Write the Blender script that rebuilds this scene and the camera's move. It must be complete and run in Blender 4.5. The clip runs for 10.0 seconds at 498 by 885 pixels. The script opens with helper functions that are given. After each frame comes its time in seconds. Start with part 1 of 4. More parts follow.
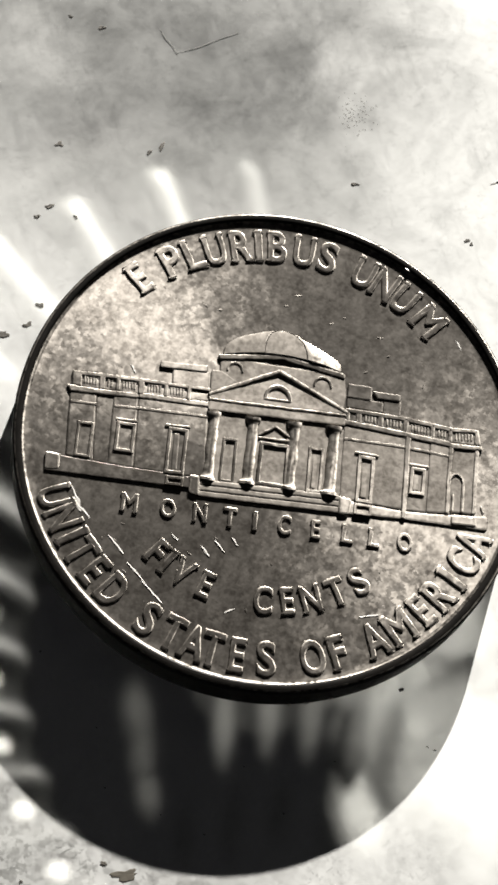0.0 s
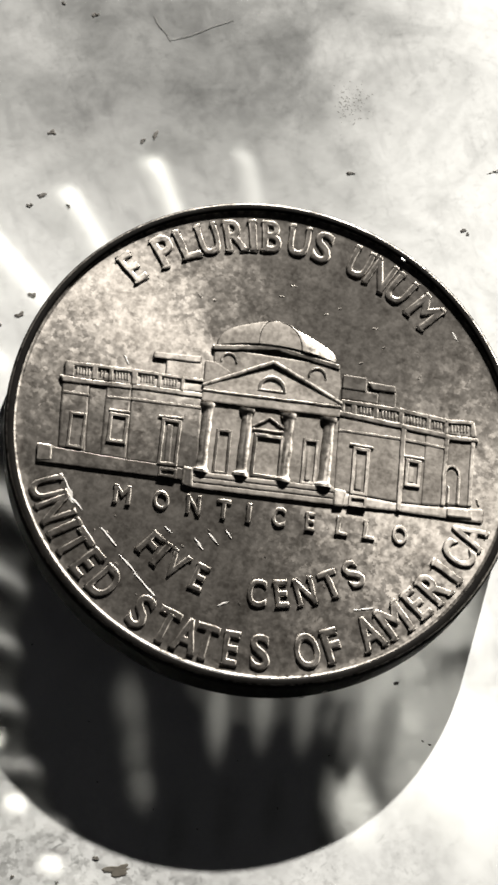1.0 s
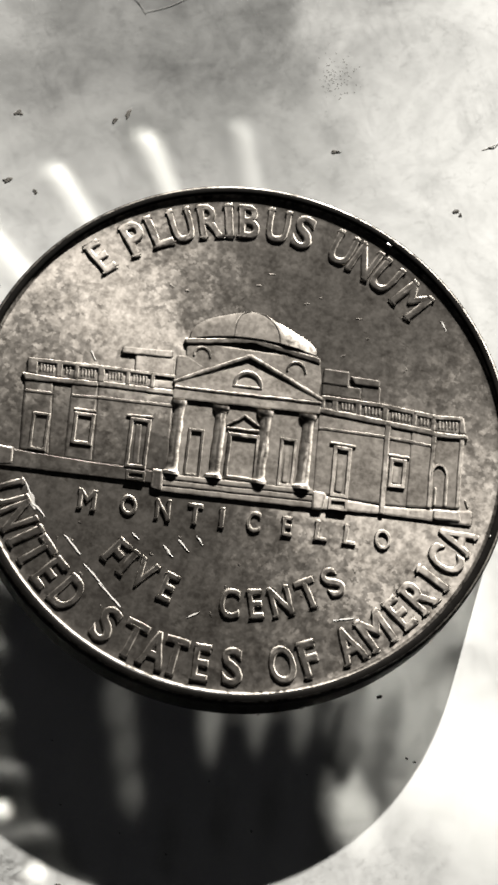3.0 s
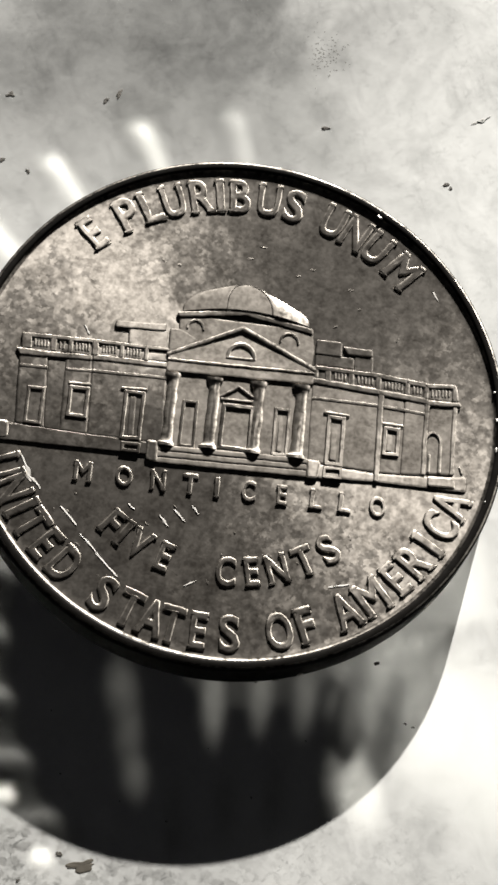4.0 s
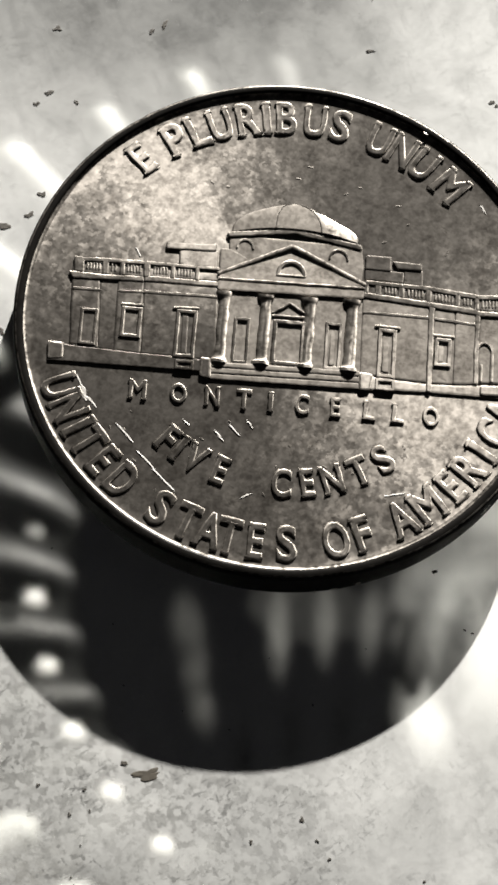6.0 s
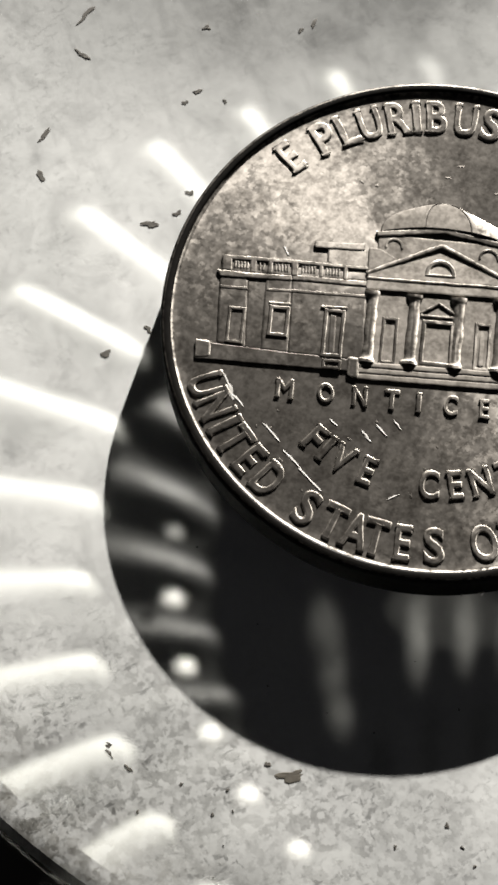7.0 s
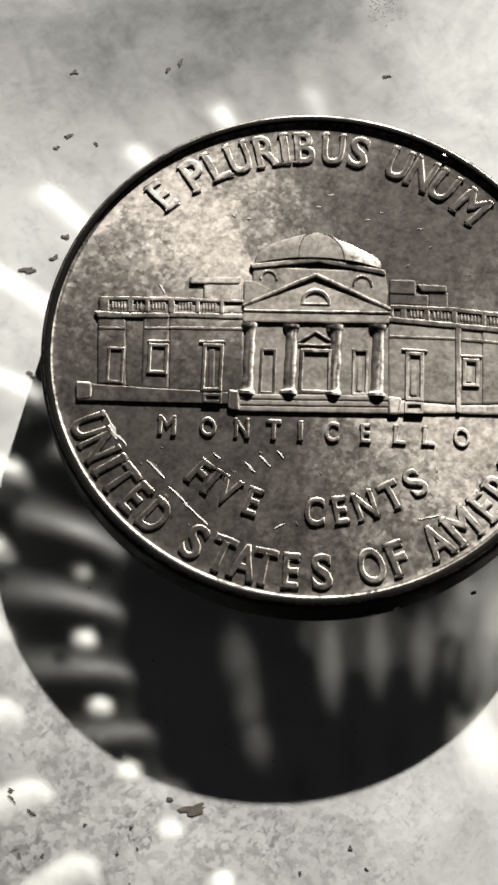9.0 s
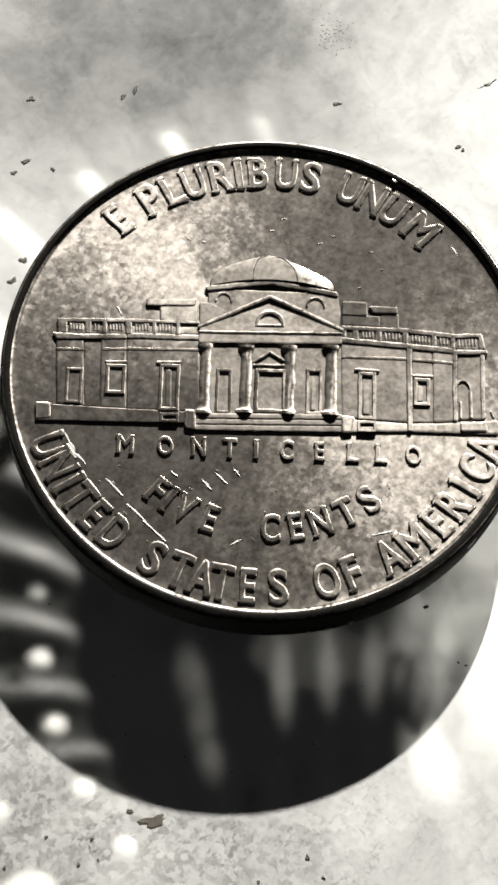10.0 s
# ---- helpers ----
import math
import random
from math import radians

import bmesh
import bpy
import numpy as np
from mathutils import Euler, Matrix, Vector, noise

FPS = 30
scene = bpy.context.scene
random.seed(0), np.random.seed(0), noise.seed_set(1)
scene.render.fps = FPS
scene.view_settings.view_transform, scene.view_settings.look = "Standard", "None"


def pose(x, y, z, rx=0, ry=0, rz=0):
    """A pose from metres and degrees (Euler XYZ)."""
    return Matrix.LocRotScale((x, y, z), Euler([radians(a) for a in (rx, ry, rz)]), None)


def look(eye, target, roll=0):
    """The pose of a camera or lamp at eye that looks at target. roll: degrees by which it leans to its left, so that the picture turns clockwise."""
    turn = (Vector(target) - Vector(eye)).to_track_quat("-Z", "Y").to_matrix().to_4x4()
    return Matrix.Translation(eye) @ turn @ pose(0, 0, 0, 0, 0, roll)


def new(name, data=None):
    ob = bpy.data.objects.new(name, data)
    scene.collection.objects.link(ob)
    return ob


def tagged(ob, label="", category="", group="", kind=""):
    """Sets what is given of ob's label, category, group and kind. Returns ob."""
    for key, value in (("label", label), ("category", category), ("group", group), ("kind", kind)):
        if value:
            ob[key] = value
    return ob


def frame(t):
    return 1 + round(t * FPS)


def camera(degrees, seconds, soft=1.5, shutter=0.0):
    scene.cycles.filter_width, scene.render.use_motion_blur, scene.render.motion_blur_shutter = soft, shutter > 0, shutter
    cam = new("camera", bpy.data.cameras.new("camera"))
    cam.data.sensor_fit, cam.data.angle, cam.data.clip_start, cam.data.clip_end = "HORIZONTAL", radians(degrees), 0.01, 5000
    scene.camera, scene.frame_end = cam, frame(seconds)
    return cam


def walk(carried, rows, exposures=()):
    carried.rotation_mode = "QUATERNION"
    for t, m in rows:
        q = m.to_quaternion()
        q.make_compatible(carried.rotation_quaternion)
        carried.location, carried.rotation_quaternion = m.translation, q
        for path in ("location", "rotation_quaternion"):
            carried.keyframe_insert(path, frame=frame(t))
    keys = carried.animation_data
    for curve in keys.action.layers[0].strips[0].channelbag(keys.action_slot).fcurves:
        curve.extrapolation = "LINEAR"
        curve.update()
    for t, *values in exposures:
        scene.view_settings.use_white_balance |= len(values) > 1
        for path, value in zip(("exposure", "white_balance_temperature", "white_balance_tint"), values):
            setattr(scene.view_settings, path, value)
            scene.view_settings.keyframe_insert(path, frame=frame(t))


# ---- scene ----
MM = 0.001
cam = camera(14.79, 10.0, soft=3.1)

# seconds, place in millimetres, turn in degrees
PATH = [
    (0.0, -7.749, -31.605, 74.361, 22.466, -8.434, 7.299),
    (0.5, -8.241, -32.505, 74.556, 22.819, -8.662, 7.197),
    (1.0, -7.649, -31.213, 73.779, 22.120, -8.588, 7.322),
    (1.5, -5.275, -29.234, 70.935, 20.654, -7.673, 7.465),
    (2.0, -2.254, -26.524, 67.521, 19.363, -6.213, 7.553),
    (2.5, -3.276, -27.948, 69.934, 19.997, -5.969, 7.607),
    (2.7, -4.359, -27.214, 70.880, 20.209, -6.784, 7.611),
    (3.8, -3.911, -28.807, 70.668, 21.479, -6.491, 7.061),
    (4.0, -3.355, -29.486, 70.529, 21.561, -6.131, 6.784),
    (4.5, -1.590, -31.156, 70.152, 21.598, -5.199, 5.319),
    (5.0, -1.519, -32.287, 70.105, 21.381, -4.866, 4.731),
    (5.2, -1.720, -32.724, 70.216, 21.383, -4.882, 4.609),
    (6.3, -2.231, -33.102, 69.373, 22.284, -2.432, 6.779),
    (6.5, -2.457, -33.414, 68.951, 22.545, -1.785, 7.217),
    (7.0, -3.016, -33.222, 69.198, 22.089, -0.328, 8.023),
    (7.5, -2.231, -32.850, 69.671, 22.277, 1.385, 7.767),
    (8.0, -1.675, -32.553, 69.913, 22.344, 1.474, 6.509),
    (8.5, -0.634, -32.713, 69.723, 22.624, 0.719, 4.955),
    (9.0, -0.337, -32.926, 69.926, 22.930, -0.211, 4.192),
    (9.5, -0.332, -32.925, 70.575, 23.090, -0.866, 3.805),
    (10.0, -1.016, -34.033, 71.107, 23.873, -1.847, 3.274),
]
EXPOSURES = [(0.0, 2.2), (1.1, 2.2), (1.5, 2.02), (1.9, 1.92), (2.6, 2.06), (4.2, 1.92), (5.2, 1.88), (6.5, 2.03), (7.6, 1.9), (8.1, 1.8), (8.6, 1.85), (9.2, 2.05), (10.0, 2.25)]
walk(cam, [(t, pose(x * MM, y * MM, z * MM, a, b, c)) for t, x, y, z, a, b, c in PATH], EXPOSURES)

# ---- light: low sun beyond the coin, open sky ----
SUN_WAY = Vector((1.2, 7.05, 1.84)).normalized()
world = bpy.data.worlds.new("sky")
scene.world = world
world.use_nodes = True
wn = world.node_tree
sky = wn.nodes.new("ShaderNodeTexSky")
sky.sky_type = "NISHITA"
sky.sun_disc = False
sky.sun_elevation = math.asin(SUN_WAY.z)
sky.sun_rotation = math.atan2(SUN_WAY.x, SUN_WAY.y)
grey = wn.nodes.new("ShaderNodeHueSaturation")
grey.inputs["Saturation"].default_value = 0.05
wn.links.new(sky.outputs["Color"], grey.inputs["Color"])
wn.links.new(grey.outputs["Color"], wn.nodes["Background"].inputs["Color"])
wn.nodes["Background"].inputs["Strength"].default_value = 0.0014
sun = new("sun", bpy.data.lights.new("sun", "SUN"))
sun.data.energy = 5.5
sun.data.angle = radians(0.5)
sun.data.color = (1.0, 0.965, 0.91)
sun.matrix_world = look(SUN_WAY * 0.3, (0, 0, 0))


# ---- materials ----
class Nodes:
    """A short way to write a node material; lengths in its noise are in millimetres."""

    def __init__(self, name, whole=False):
        self.mat = bpy.data.materials.new(name)
        self.mat.use_nodes = True
        self.tree = self.mat.node_tree
        self.bsdf = self.tree.nodes["Principled BSDF"]
        self.out = self.tree.nodes["Material Output"]
        self.place = self.add("ShaderNodeNewGeometry").outputs["Position"] if whole else self.add("ShaderNodeTexCoord").outputs["Object"]
        scale = self.add("ShaderNodeVectorMath", operation="SCALE")
        self.link(self.place, scale.inputs[0])
        scale.inputs["Scale"].default_value = 1000.0
        self.mm = scale.outputs[0]

    def add(self, kind, **values):
        node = self.tree.nodes.new(kind)
        for key, value in values.items():
            setattr(node, key, value)
        return node

    def link(self, a, b):
        self.tree.links.new(a, b)

    def noise(self, size, detail=4.0, rough=0.55, stretch=None, distortion=0.0):
        n = self.add("ShaderNodeTexNoise")
        n.inputs["Scale"].default_value = 1.0 / size
        n.inputs["Detail"].default_value = detail
        n.inputs["Roughness"].default_value = rough
        n.inputs["Distortion"].default_value = distortion
        src = self.mm
        if stretch:
            m = self.add("ShaderNodeMapping", vector_type="TEXTURE")
            m.inputs["Scale"].default_value = [1.0 / k for k in stretch[:3]]
            m.inputs["Rotation"].default_value = (0, 0, radians(stretch[3]))
            self.link(src, m.inputs["Vector"])
            src = m.outputs[0]
        self.link(src, n.inputs["Vector"])
        return n.outputs["Fac"]

    def ramp(self, value, a, b, lo=0.0, hi=1.0):
        n = self.add("ShaderNodeMapRange")
        n.inputs["From Min"].default_value, n.inputs["From Max"].default_value = a, b
        n.inputs["To Min"].default_value, n.inputs["To Max"].default_value = lo, hi
        self.link(value, n.inputs["Value"])
        return n.outputs[0]

    def math(self, op, a, b):
        n = self.add("ShaderNodeMath", operation=op)
        for k, v in enumerate((a, b)):
            if isinstance(v, (int, float)):
                n.inputs[k].default_value = v
            else:
                self.link(v, n.inputs[k])
        return n.outputs[0]

    def tint(self, value, dark, light):
        n = self.add("ShaderNodeMix", data_type="RGBA")
        self.link(value, n.inputs["Factor"])
        n.inputs["A"].default_value = (*dark, 1)
        n.inputs["B"].default_value = (*light, 1)
        return n.outputs["Result"]

    def cells(self, size, wobble):
        """One chance value for each ragged cell of about that size."""
        bend = self.add("ShaderNodeTexNoise")
        bend.inputs["Scale"].default_value = 1.6 / size
        bend.inputs["Detail"].default_value = 3.0
        self.link(self.mm, bend.inputs["Vector"])
        push = self.add("ShaderNodeVectorMath", operation="MULTIPLY_ADD")
        push.inputs[1].default_value = (wobble, wobble, wobble)
        self.link(bend.outputs["Color"], push.inputs[0])
        self.link(self.mm, push.inputs[2])
        v = self.add("ShaderNodeTexVoronoi")
        v.inputs["Scale"].default_value = 1.0 / size
        self.link(push.outputs[0], v.inputs["Vector"])
        part_rgb = self.add("ShaderNodeSeparateColor")
        self.link(v.outputs["Color"], part_rgb.inputs[0])
        return part_rgb.outputs[0]

    def bump(self, value, depth_mm, strength=1.0):
        n = self.add("ShaderNodeBump")
        n.inputs["Strength"].default_value = strength
        n.inputs["Distance"].default_value = depth_mm * MM
        self.link(value, n.inputs["Height"])
        return n.outputs["Normal"]


def coin_metal(name, dark, light, rough, rubbed=0.0, satin=False):
    """Struck metal with a radial lustre, or a one-way sheen set to brighten right-facing facets; tarnish in blotches.
    """
    n = Nodes(name, whole=True)
    stain = n.noise(1.3, 7, 0.68, distortion=0.3)
    blot = n.noise(0.5, 4, 0.6, distortion=0.3)
    fine = n.noise(0.1, 4, 0.6)
    patch = n.noise(0.2, 3, 0.55, distortion=0.2)
    pits = n.ramp(n.noise(0.34, 3, 0.6, (1.0, 0.4, 1.0, 62)), 0.66, 0.71)
    wear = n.math("ADD", n.math("MULTIPLY", n.ramp(stain, 0.42, 0.58), 0.24), n.math("MULTIPLY", n.ramp(blot, 0.42, 0.6), 0.24))
    wear = n.math("ADD", wear, n.math("MULTIPLY", n.ramp(patch, 0.44, 0.58), 0.2))
    wear = n.math("ADD", wear, n.math("ADD", n.math("MULTIPLY", n.cells(0.3, 0.3), 0.16), n.math("MULTIPLY", n.cells(0.13, 0.12), 0.12)))
    wear = n.math("MULTIPLY", wear, n.math("SUBTRACT", 1.0, n.math("MULTIPLY", pits, 0.6)))
    if rubbed:
        wear = n.ramp(wear, 0.14, 0.74)
    n.link(n.tint(wear, dark, light), n.bsdf.inputs["Base Color"])
    n.bsdf.inputs["Metallic"].default_value = 0.9
    n.bsdf.inputs["Specular IOR Level"].default_value = 0.2
    n.link(n.ramp(fine, 0.3, 0.7, rough + 0.03, rough), n.bsdf.inputs["Roughness"])
    if satin:
        n.bsdf.inputs["Anisotropic"].default_value = 0.0
    elif rubbed:
        n.bsdf.inputs["Anisotropic"].default_value = rubbed
        t = n.add("ShaderNodeCombineXYZ")
        t.inputs[0].default_value, t.inputs[1].default_value = 0.77, -0.64
        n.link(t.outputs[0], n.bsdf.inputs["Tangent"])
    else:
        n.bsdf.inputs["Anisotropic"].default_value = 0.72
        # the flow lines of the metal wander from patch to patch
        wander = n.math("ADD", n.math("MULTIPLY", n.cells(0.2, 0.34), 0.065), n.math("MULTIPLY", n.noise(1.4, 6, 0.66, distortion=0.6), 0.17))
        n.link(n.math("SUBTRACT", wander, 0.06), n.bsdf.inputs["Anisotropic Rotation"])
        t = n.add("ShaderNodeVectorMath", operation="CROSS_PRODUCT")
        t.inputs[0].default_value = (0, 0, 1)
        n.link(n.mm, t.inputs[1])
        u = n.add("ShaderNodeVectorMath", operation="NORMALIZE")
        n.link(t.outputs[0], u.inputs[0])
        n.link(u.outputs[0], n.bsdf.inputs["Tangent"])
    scratch = n.noise(0.2, 3, 0.6, (1.0, 0.1, 1.0, 40))
    cut = n.ramp(n.noise(0.3, 2, 0.5, (1.0, 0.06, 1.0, -48)), 0.66, 0.72)
    relief = n.math("ADD", n.math("ADD", n.math("MULTIPLY", blot, 2.2), n.math("MULTIPLY", fine, 0.5)), n.math("ADD", n.math("MULTIPLY", scratch, 0.3), n.math("SUBTRACT", n.math("MULTIPLY", cut, 0.5), pits)))
    n.link(n.bump(relief, 0.012, 0.1), n.bsdf.inputs["Normal"])
    return n.mat


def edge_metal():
    """The smooth rolled edge of the coin; its shade and dark reflections are put into the colour."""
    n = Nodes("shaded_rolled_edge")
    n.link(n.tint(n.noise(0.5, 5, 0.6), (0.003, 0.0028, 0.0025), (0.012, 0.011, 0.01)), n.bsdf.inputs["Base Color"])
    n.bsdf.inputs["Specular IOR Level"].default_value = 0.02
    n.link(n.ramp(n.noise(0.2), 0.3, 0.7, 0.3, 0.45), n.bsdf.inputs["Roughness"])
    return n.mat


def scuffed_glass():
    """Clouded glass: a rubbed, dusty skin that scatters the sun over a blurred view into the cup."""
    n = Nodes("scuffed_glass")
    clear = n.add("ShaderNodeBsdfRefraction")
    clear.inputs["Color"].default_value = (0.95, 0.945, 0.93, 1)
    clear.inputs["IOR"].default_value = 1.065
    clear.inputs["Roughness"].default_value = 0.42
    dust = n.add("ShaderNodeBsdfDiffuse")
    cloud = n.noise(7.0, 5, 0.6, distortion=0.5)
    grain = n.noise(0.6, 6, 0.68, distortion=0.7)
    zone = n.ramp(n.noise(5.0, 3, 0.5, distortion=0.3), 0.4, 0.6, 0.35, 1.0)
    part_xy = n.add("ShaderNodeSeparateXYZ")
    n.link(n.mm, part_xy.inputs[0])
    gritty = n.math("ADD", n.math("MAXIMUM", n.math("MULTIPLY", n.ramp(part_xy.outputs["Y"], -16.0, -24.0, 0.0, 1.0), n.ramp(part_xy.outputs["X"], 4.0, -8.0, 0.15, 1.0)), n.ramp(part_xy.outputs["X"], -16.0, -26.0, 0.0, 0.25)), 0.06)
    scale = n.math("ADD", n.math("MULTIPLY", n.cells(0.24, 0.36), 0.5), n.math("MULTIPLY", n.noise(0.7, 5, 0.66, distortion=0.4), 0.6))
    fleck = n.math("MULTIPLY", n.math("MULTIPLY", n.ramp(scale, 0.46, 0.74), zone), gritty)
    speck = n.math("MULTIPLY", n.math("MULTIPLY", n.ramp(n.noise(0.16, 5, 0.68, distortion=0.5), 0.54, 0.7), n.ramp(n.noise(2.4, 4, 0.6), 0.42, 0.6)), n.math("ADD", gritty, 0.06))
    out = n.add("ShaderNodeVectorMath", operation="LENGTH")
    n.link(n.mm, out.inputs[0])
    grime = n.math("MULTIPLY", n.ramp(n.math("ADD", out.outputs["Value"], n.math("MULTIPLY", n.noise(3.0, 4, 0.6), 5.0)), 31.0, 35.5), n.ramp(n.math("ADD", n.math("MULTIPLY", n.cells(0.34, 0.45), 0.35), n.noise(0.6, 6, 0.7, distortion=0.5)), 0.56, 0.8))
    smudge = n.ramp(n.noise(2.2, 6, 0.62, distortion=0.9), 0.5, 0.72)
    rub = n.ramp(n.noise(0.9, 4, 0.6, (1.0, 0.16, 1.0, 24)), 0.56, 0.72)
    chip = n.math("MAXIMUM", n.ramp(n.noise(0.2, 2, 0.5, (1.0, 0.4, 1.0, -52), distortion=0.5), 0.57, 0.66), n.ramp(n.noise(0.17, 2, 0.5, (1.0, 0.45, 1.0, 30), distortion=0.6), 0.6, 0.68))
    tick = n.math("MULTIPLY", chip, n.ramp(n.noise(1.7, 4, 0.6), 0.44, 0.58))
    soiled = n.add("ShaderNodeMix", data_type="RGBA")
    n.link(n.math("ADD", n.math("MULTIPLY", grime, 0.72), n.math("MULTIPLY", fleck, 0.2)), soiled.inputs["Factor"])
    n.link(n.tint(cloud, (0.74, 0.75, 0.73), (0.88, 0.88, 0.86)), soiled.inputs["A"])
    soiled.inputs["B"].default_value = (0.2, 0.185, 0.15, 1)
    n.link(soiled.outputs["Result"], dust.inputs["Color"])
    veil = n.math("MULTIPLY", n.ramp(cloud, 0.34, 0.66, 0.74, 1.02), n.ramp(grain, 0.32, 0.6, 0.9, 1.0))
    veil = n.math("MULTIPLY", veil, n.math("SUBTRACT", 1.0, n.math("MULTIPLY", fleck, 0.34)))
    veil = n.math("MULTIPLY", veil, n.math("SUBTRACT", 1.0, n.math("MULTIPLY", speck, 0.5)))
    veil = n.math("MULTIPLY", veil, n.math("SUBTRACT", 1.0, n.math("MULTIPLY", rub, 0.14)))
    veil = n.math("MULTIPLY", veil, n.math("SUBTRACT", 1.0, n.math("MULTIPLY", smudge, 0.22)))
    veil = n.math("MULTIPLY", veil, n.math("SUBTRACT", 1.0, n.math("MULTIPLY", n.math("MULTIPLY", tick, n.math("ADD", gritty, 0.24)), 0.4)))
    wander = n.math("MULTIPLY", n.math("SUBTRACT", cloud, 0.5), 14.0)
    # veil thinned at the upper left to paint in a dark reflection
    thin = n.math("MULTIPLY", n.ramp(n.math("ADD", part_xy.outputs["Y"], wander), 0.0, 9.0), n.math("MULTIPLY", n.ramp(n.math("ADD", part_xy.outputs["X"], wander), 3.0, -6.0), n.ramp(part_xy.outputs["X"], -24.0, -14.0, 0.6, 1.0)))
    thin = n.math("MULTIPLY", thin, n.ramp(n.noise(2.6, 6, 0.62, distortion=0.4), 0.36, 0.6, 1.0, 0.75))
    veil = n.math("MULTIPLY", veil, n.math("SUBTRACT", 1.0, n.math("MULTIPLY", thin, 0.69)))
    # denser veil towards the right paints in the bright reflection there
    veil = n.math("MULTIPLY", veil, n.ramp(n.math("ADD", part_xy.outputs["X"], n.math("MULTIPLY", wander, 0.4)), -1.0, 6.0, 1.0, 1.29))
    veil = n.math("MULTIPLY", veil, 0.62)
    mix = n.add("ShaderNodeMixShader")
    n.link(veil, mix.inputs[0])
    n.link(clear.outputs[0], mix.inputs[1])
    n.link(dust.outputs[0], mix.inputs[2])
    gloss = n.add("ShaderNodeBsdfGlossy")
    gloss.inputs["Roughness"].default_value = 0.08
    n.link(n.bump(grain, 0.01, 0.3), gloss.inputs["Normal"])
    fres = n.add("ShaderNodeFresnel")
    fres.inputs["IOR"].default_value = 1.14
    top = n.add("ShaderNodeMixShader")
    n.link(fres.outputs[0], top.inputs[0])
    n.link(mix.outputs[0], top.inputs[1])
    n.link(gloss.outputs[0], top.inputs[2])
    n.link(top.outputs[0], n.out.inputs["Surface"])
    return n.mat


def clear_glass(name, tint):
    n = Nodes(name)
    clear = n.add("ShaderNodeBsdfTransparent")
    clear.inputs["Color"].default_value = (*tint, 1)
    gloss = n.add("ShaderNodeBsdfGlossy")
    gloss.inputs["Roughness"].default_value = 0.05
    mix = n.add("ShaderNodeMixShader")
    mix.inputs[0].default_value = 0.05
    n.link(clear.outputs[0], mix.inputs[1])
    n.link(gloss.outputs[0], mix.inputs[2])
    n.link(mix.outputs[0], n.out.inputs["Surface"])
    return n.mat


def light_haze(name, tone, stretch):
    """A patch of light put into the glass as pale colour, thinning out towards its rim; its mesh has a radius of one
    millimetre.
    """
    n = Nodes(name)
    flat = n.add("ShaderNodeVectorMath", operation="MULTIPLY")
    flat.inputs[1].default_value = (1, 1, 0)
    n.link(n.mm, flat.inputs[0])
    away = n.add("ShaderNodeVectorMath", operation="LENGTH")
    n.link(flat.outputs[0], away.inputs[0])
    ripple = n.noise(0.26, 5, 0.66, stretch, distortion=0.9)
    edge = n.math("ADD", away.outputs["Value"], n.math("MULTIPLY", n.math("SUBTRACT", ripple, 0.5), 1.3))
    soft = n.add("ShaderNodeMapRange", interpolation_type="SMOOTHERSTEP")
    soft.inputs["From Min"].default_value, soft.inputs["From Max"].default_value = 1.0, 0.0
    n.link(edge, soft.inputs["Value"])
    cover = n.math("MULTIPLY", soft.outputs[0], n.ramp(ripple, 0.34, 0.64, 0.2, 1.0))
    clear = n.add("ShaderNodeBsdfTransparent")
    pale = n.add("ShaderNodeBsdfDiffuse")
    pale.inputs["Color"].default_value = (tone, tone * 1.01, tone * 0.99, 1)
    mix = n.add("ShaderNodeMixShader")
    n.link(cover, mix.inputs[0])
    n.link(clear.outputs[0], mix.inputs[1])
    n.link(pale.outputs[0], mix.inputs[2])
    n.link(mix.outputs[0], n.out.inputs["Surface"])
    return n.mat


def plain(name, dark, light, rough, size, coat=0.0, shine=0.5):
    n = Nodes(name)
    n.link(n.tint(n.noise(size, 5, 0.6), dark, light), n.bsdf.inputs["Base Color"])
    n.link(n.ramp(n.noise(size * 0.3), 0.3, 0.7, rough - 0.08, rough + 0.08), n.bsdf.inputs["Roughness"])
    n.bsdf.inputs["Coat Weight"].default_value = coat
    n.bsdf.inputs["Specular IOR Level"].default_value = shine
    return n.mat


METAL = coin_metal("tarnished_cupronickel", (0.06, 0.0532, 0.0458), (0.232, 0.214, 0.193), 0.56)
# rubbed relief metal, its albedo raised to paint in bright edge highlights
WORN_LIT = coin_metal("rubbed_lit_cupronickel", (0.075, 0.067, 0.058), (0.46, 0.425, 0.38), 0.55, 0.68)
SATIN = coin_metal("satin_struck_cupronickel", (0.062, 0.055, 0.047), (0.235, 0.216, 0.194), 0.62, satin=True)
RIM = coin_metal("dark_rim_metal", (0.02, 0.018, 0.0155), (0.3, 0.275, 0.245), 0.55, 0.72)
EDGE = edge_metal()
SCUFFED = scuffed_glass()
CLEAR = clear_glass("clear_glass", (0.92, 0.925, 0.91))
SMOKED = clear_glass("smoked_glass", (0.05, 0.05, 0.049))
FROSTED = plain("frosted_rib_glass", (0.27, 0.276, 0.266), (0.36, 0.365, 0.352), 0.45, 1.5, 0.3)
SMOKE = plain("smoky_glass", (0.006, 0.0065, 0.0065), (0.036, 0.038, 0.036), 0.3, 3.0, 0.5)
# dimmer copy of the rib glass, for flutes that catch less light
DIM_FROSTED = plain("dim_lit_rib_glass", (0.16, 0.163, 0.16), (0.24, 0.243, 0.24), 0.6, 1.5, 0.0, 0.2)
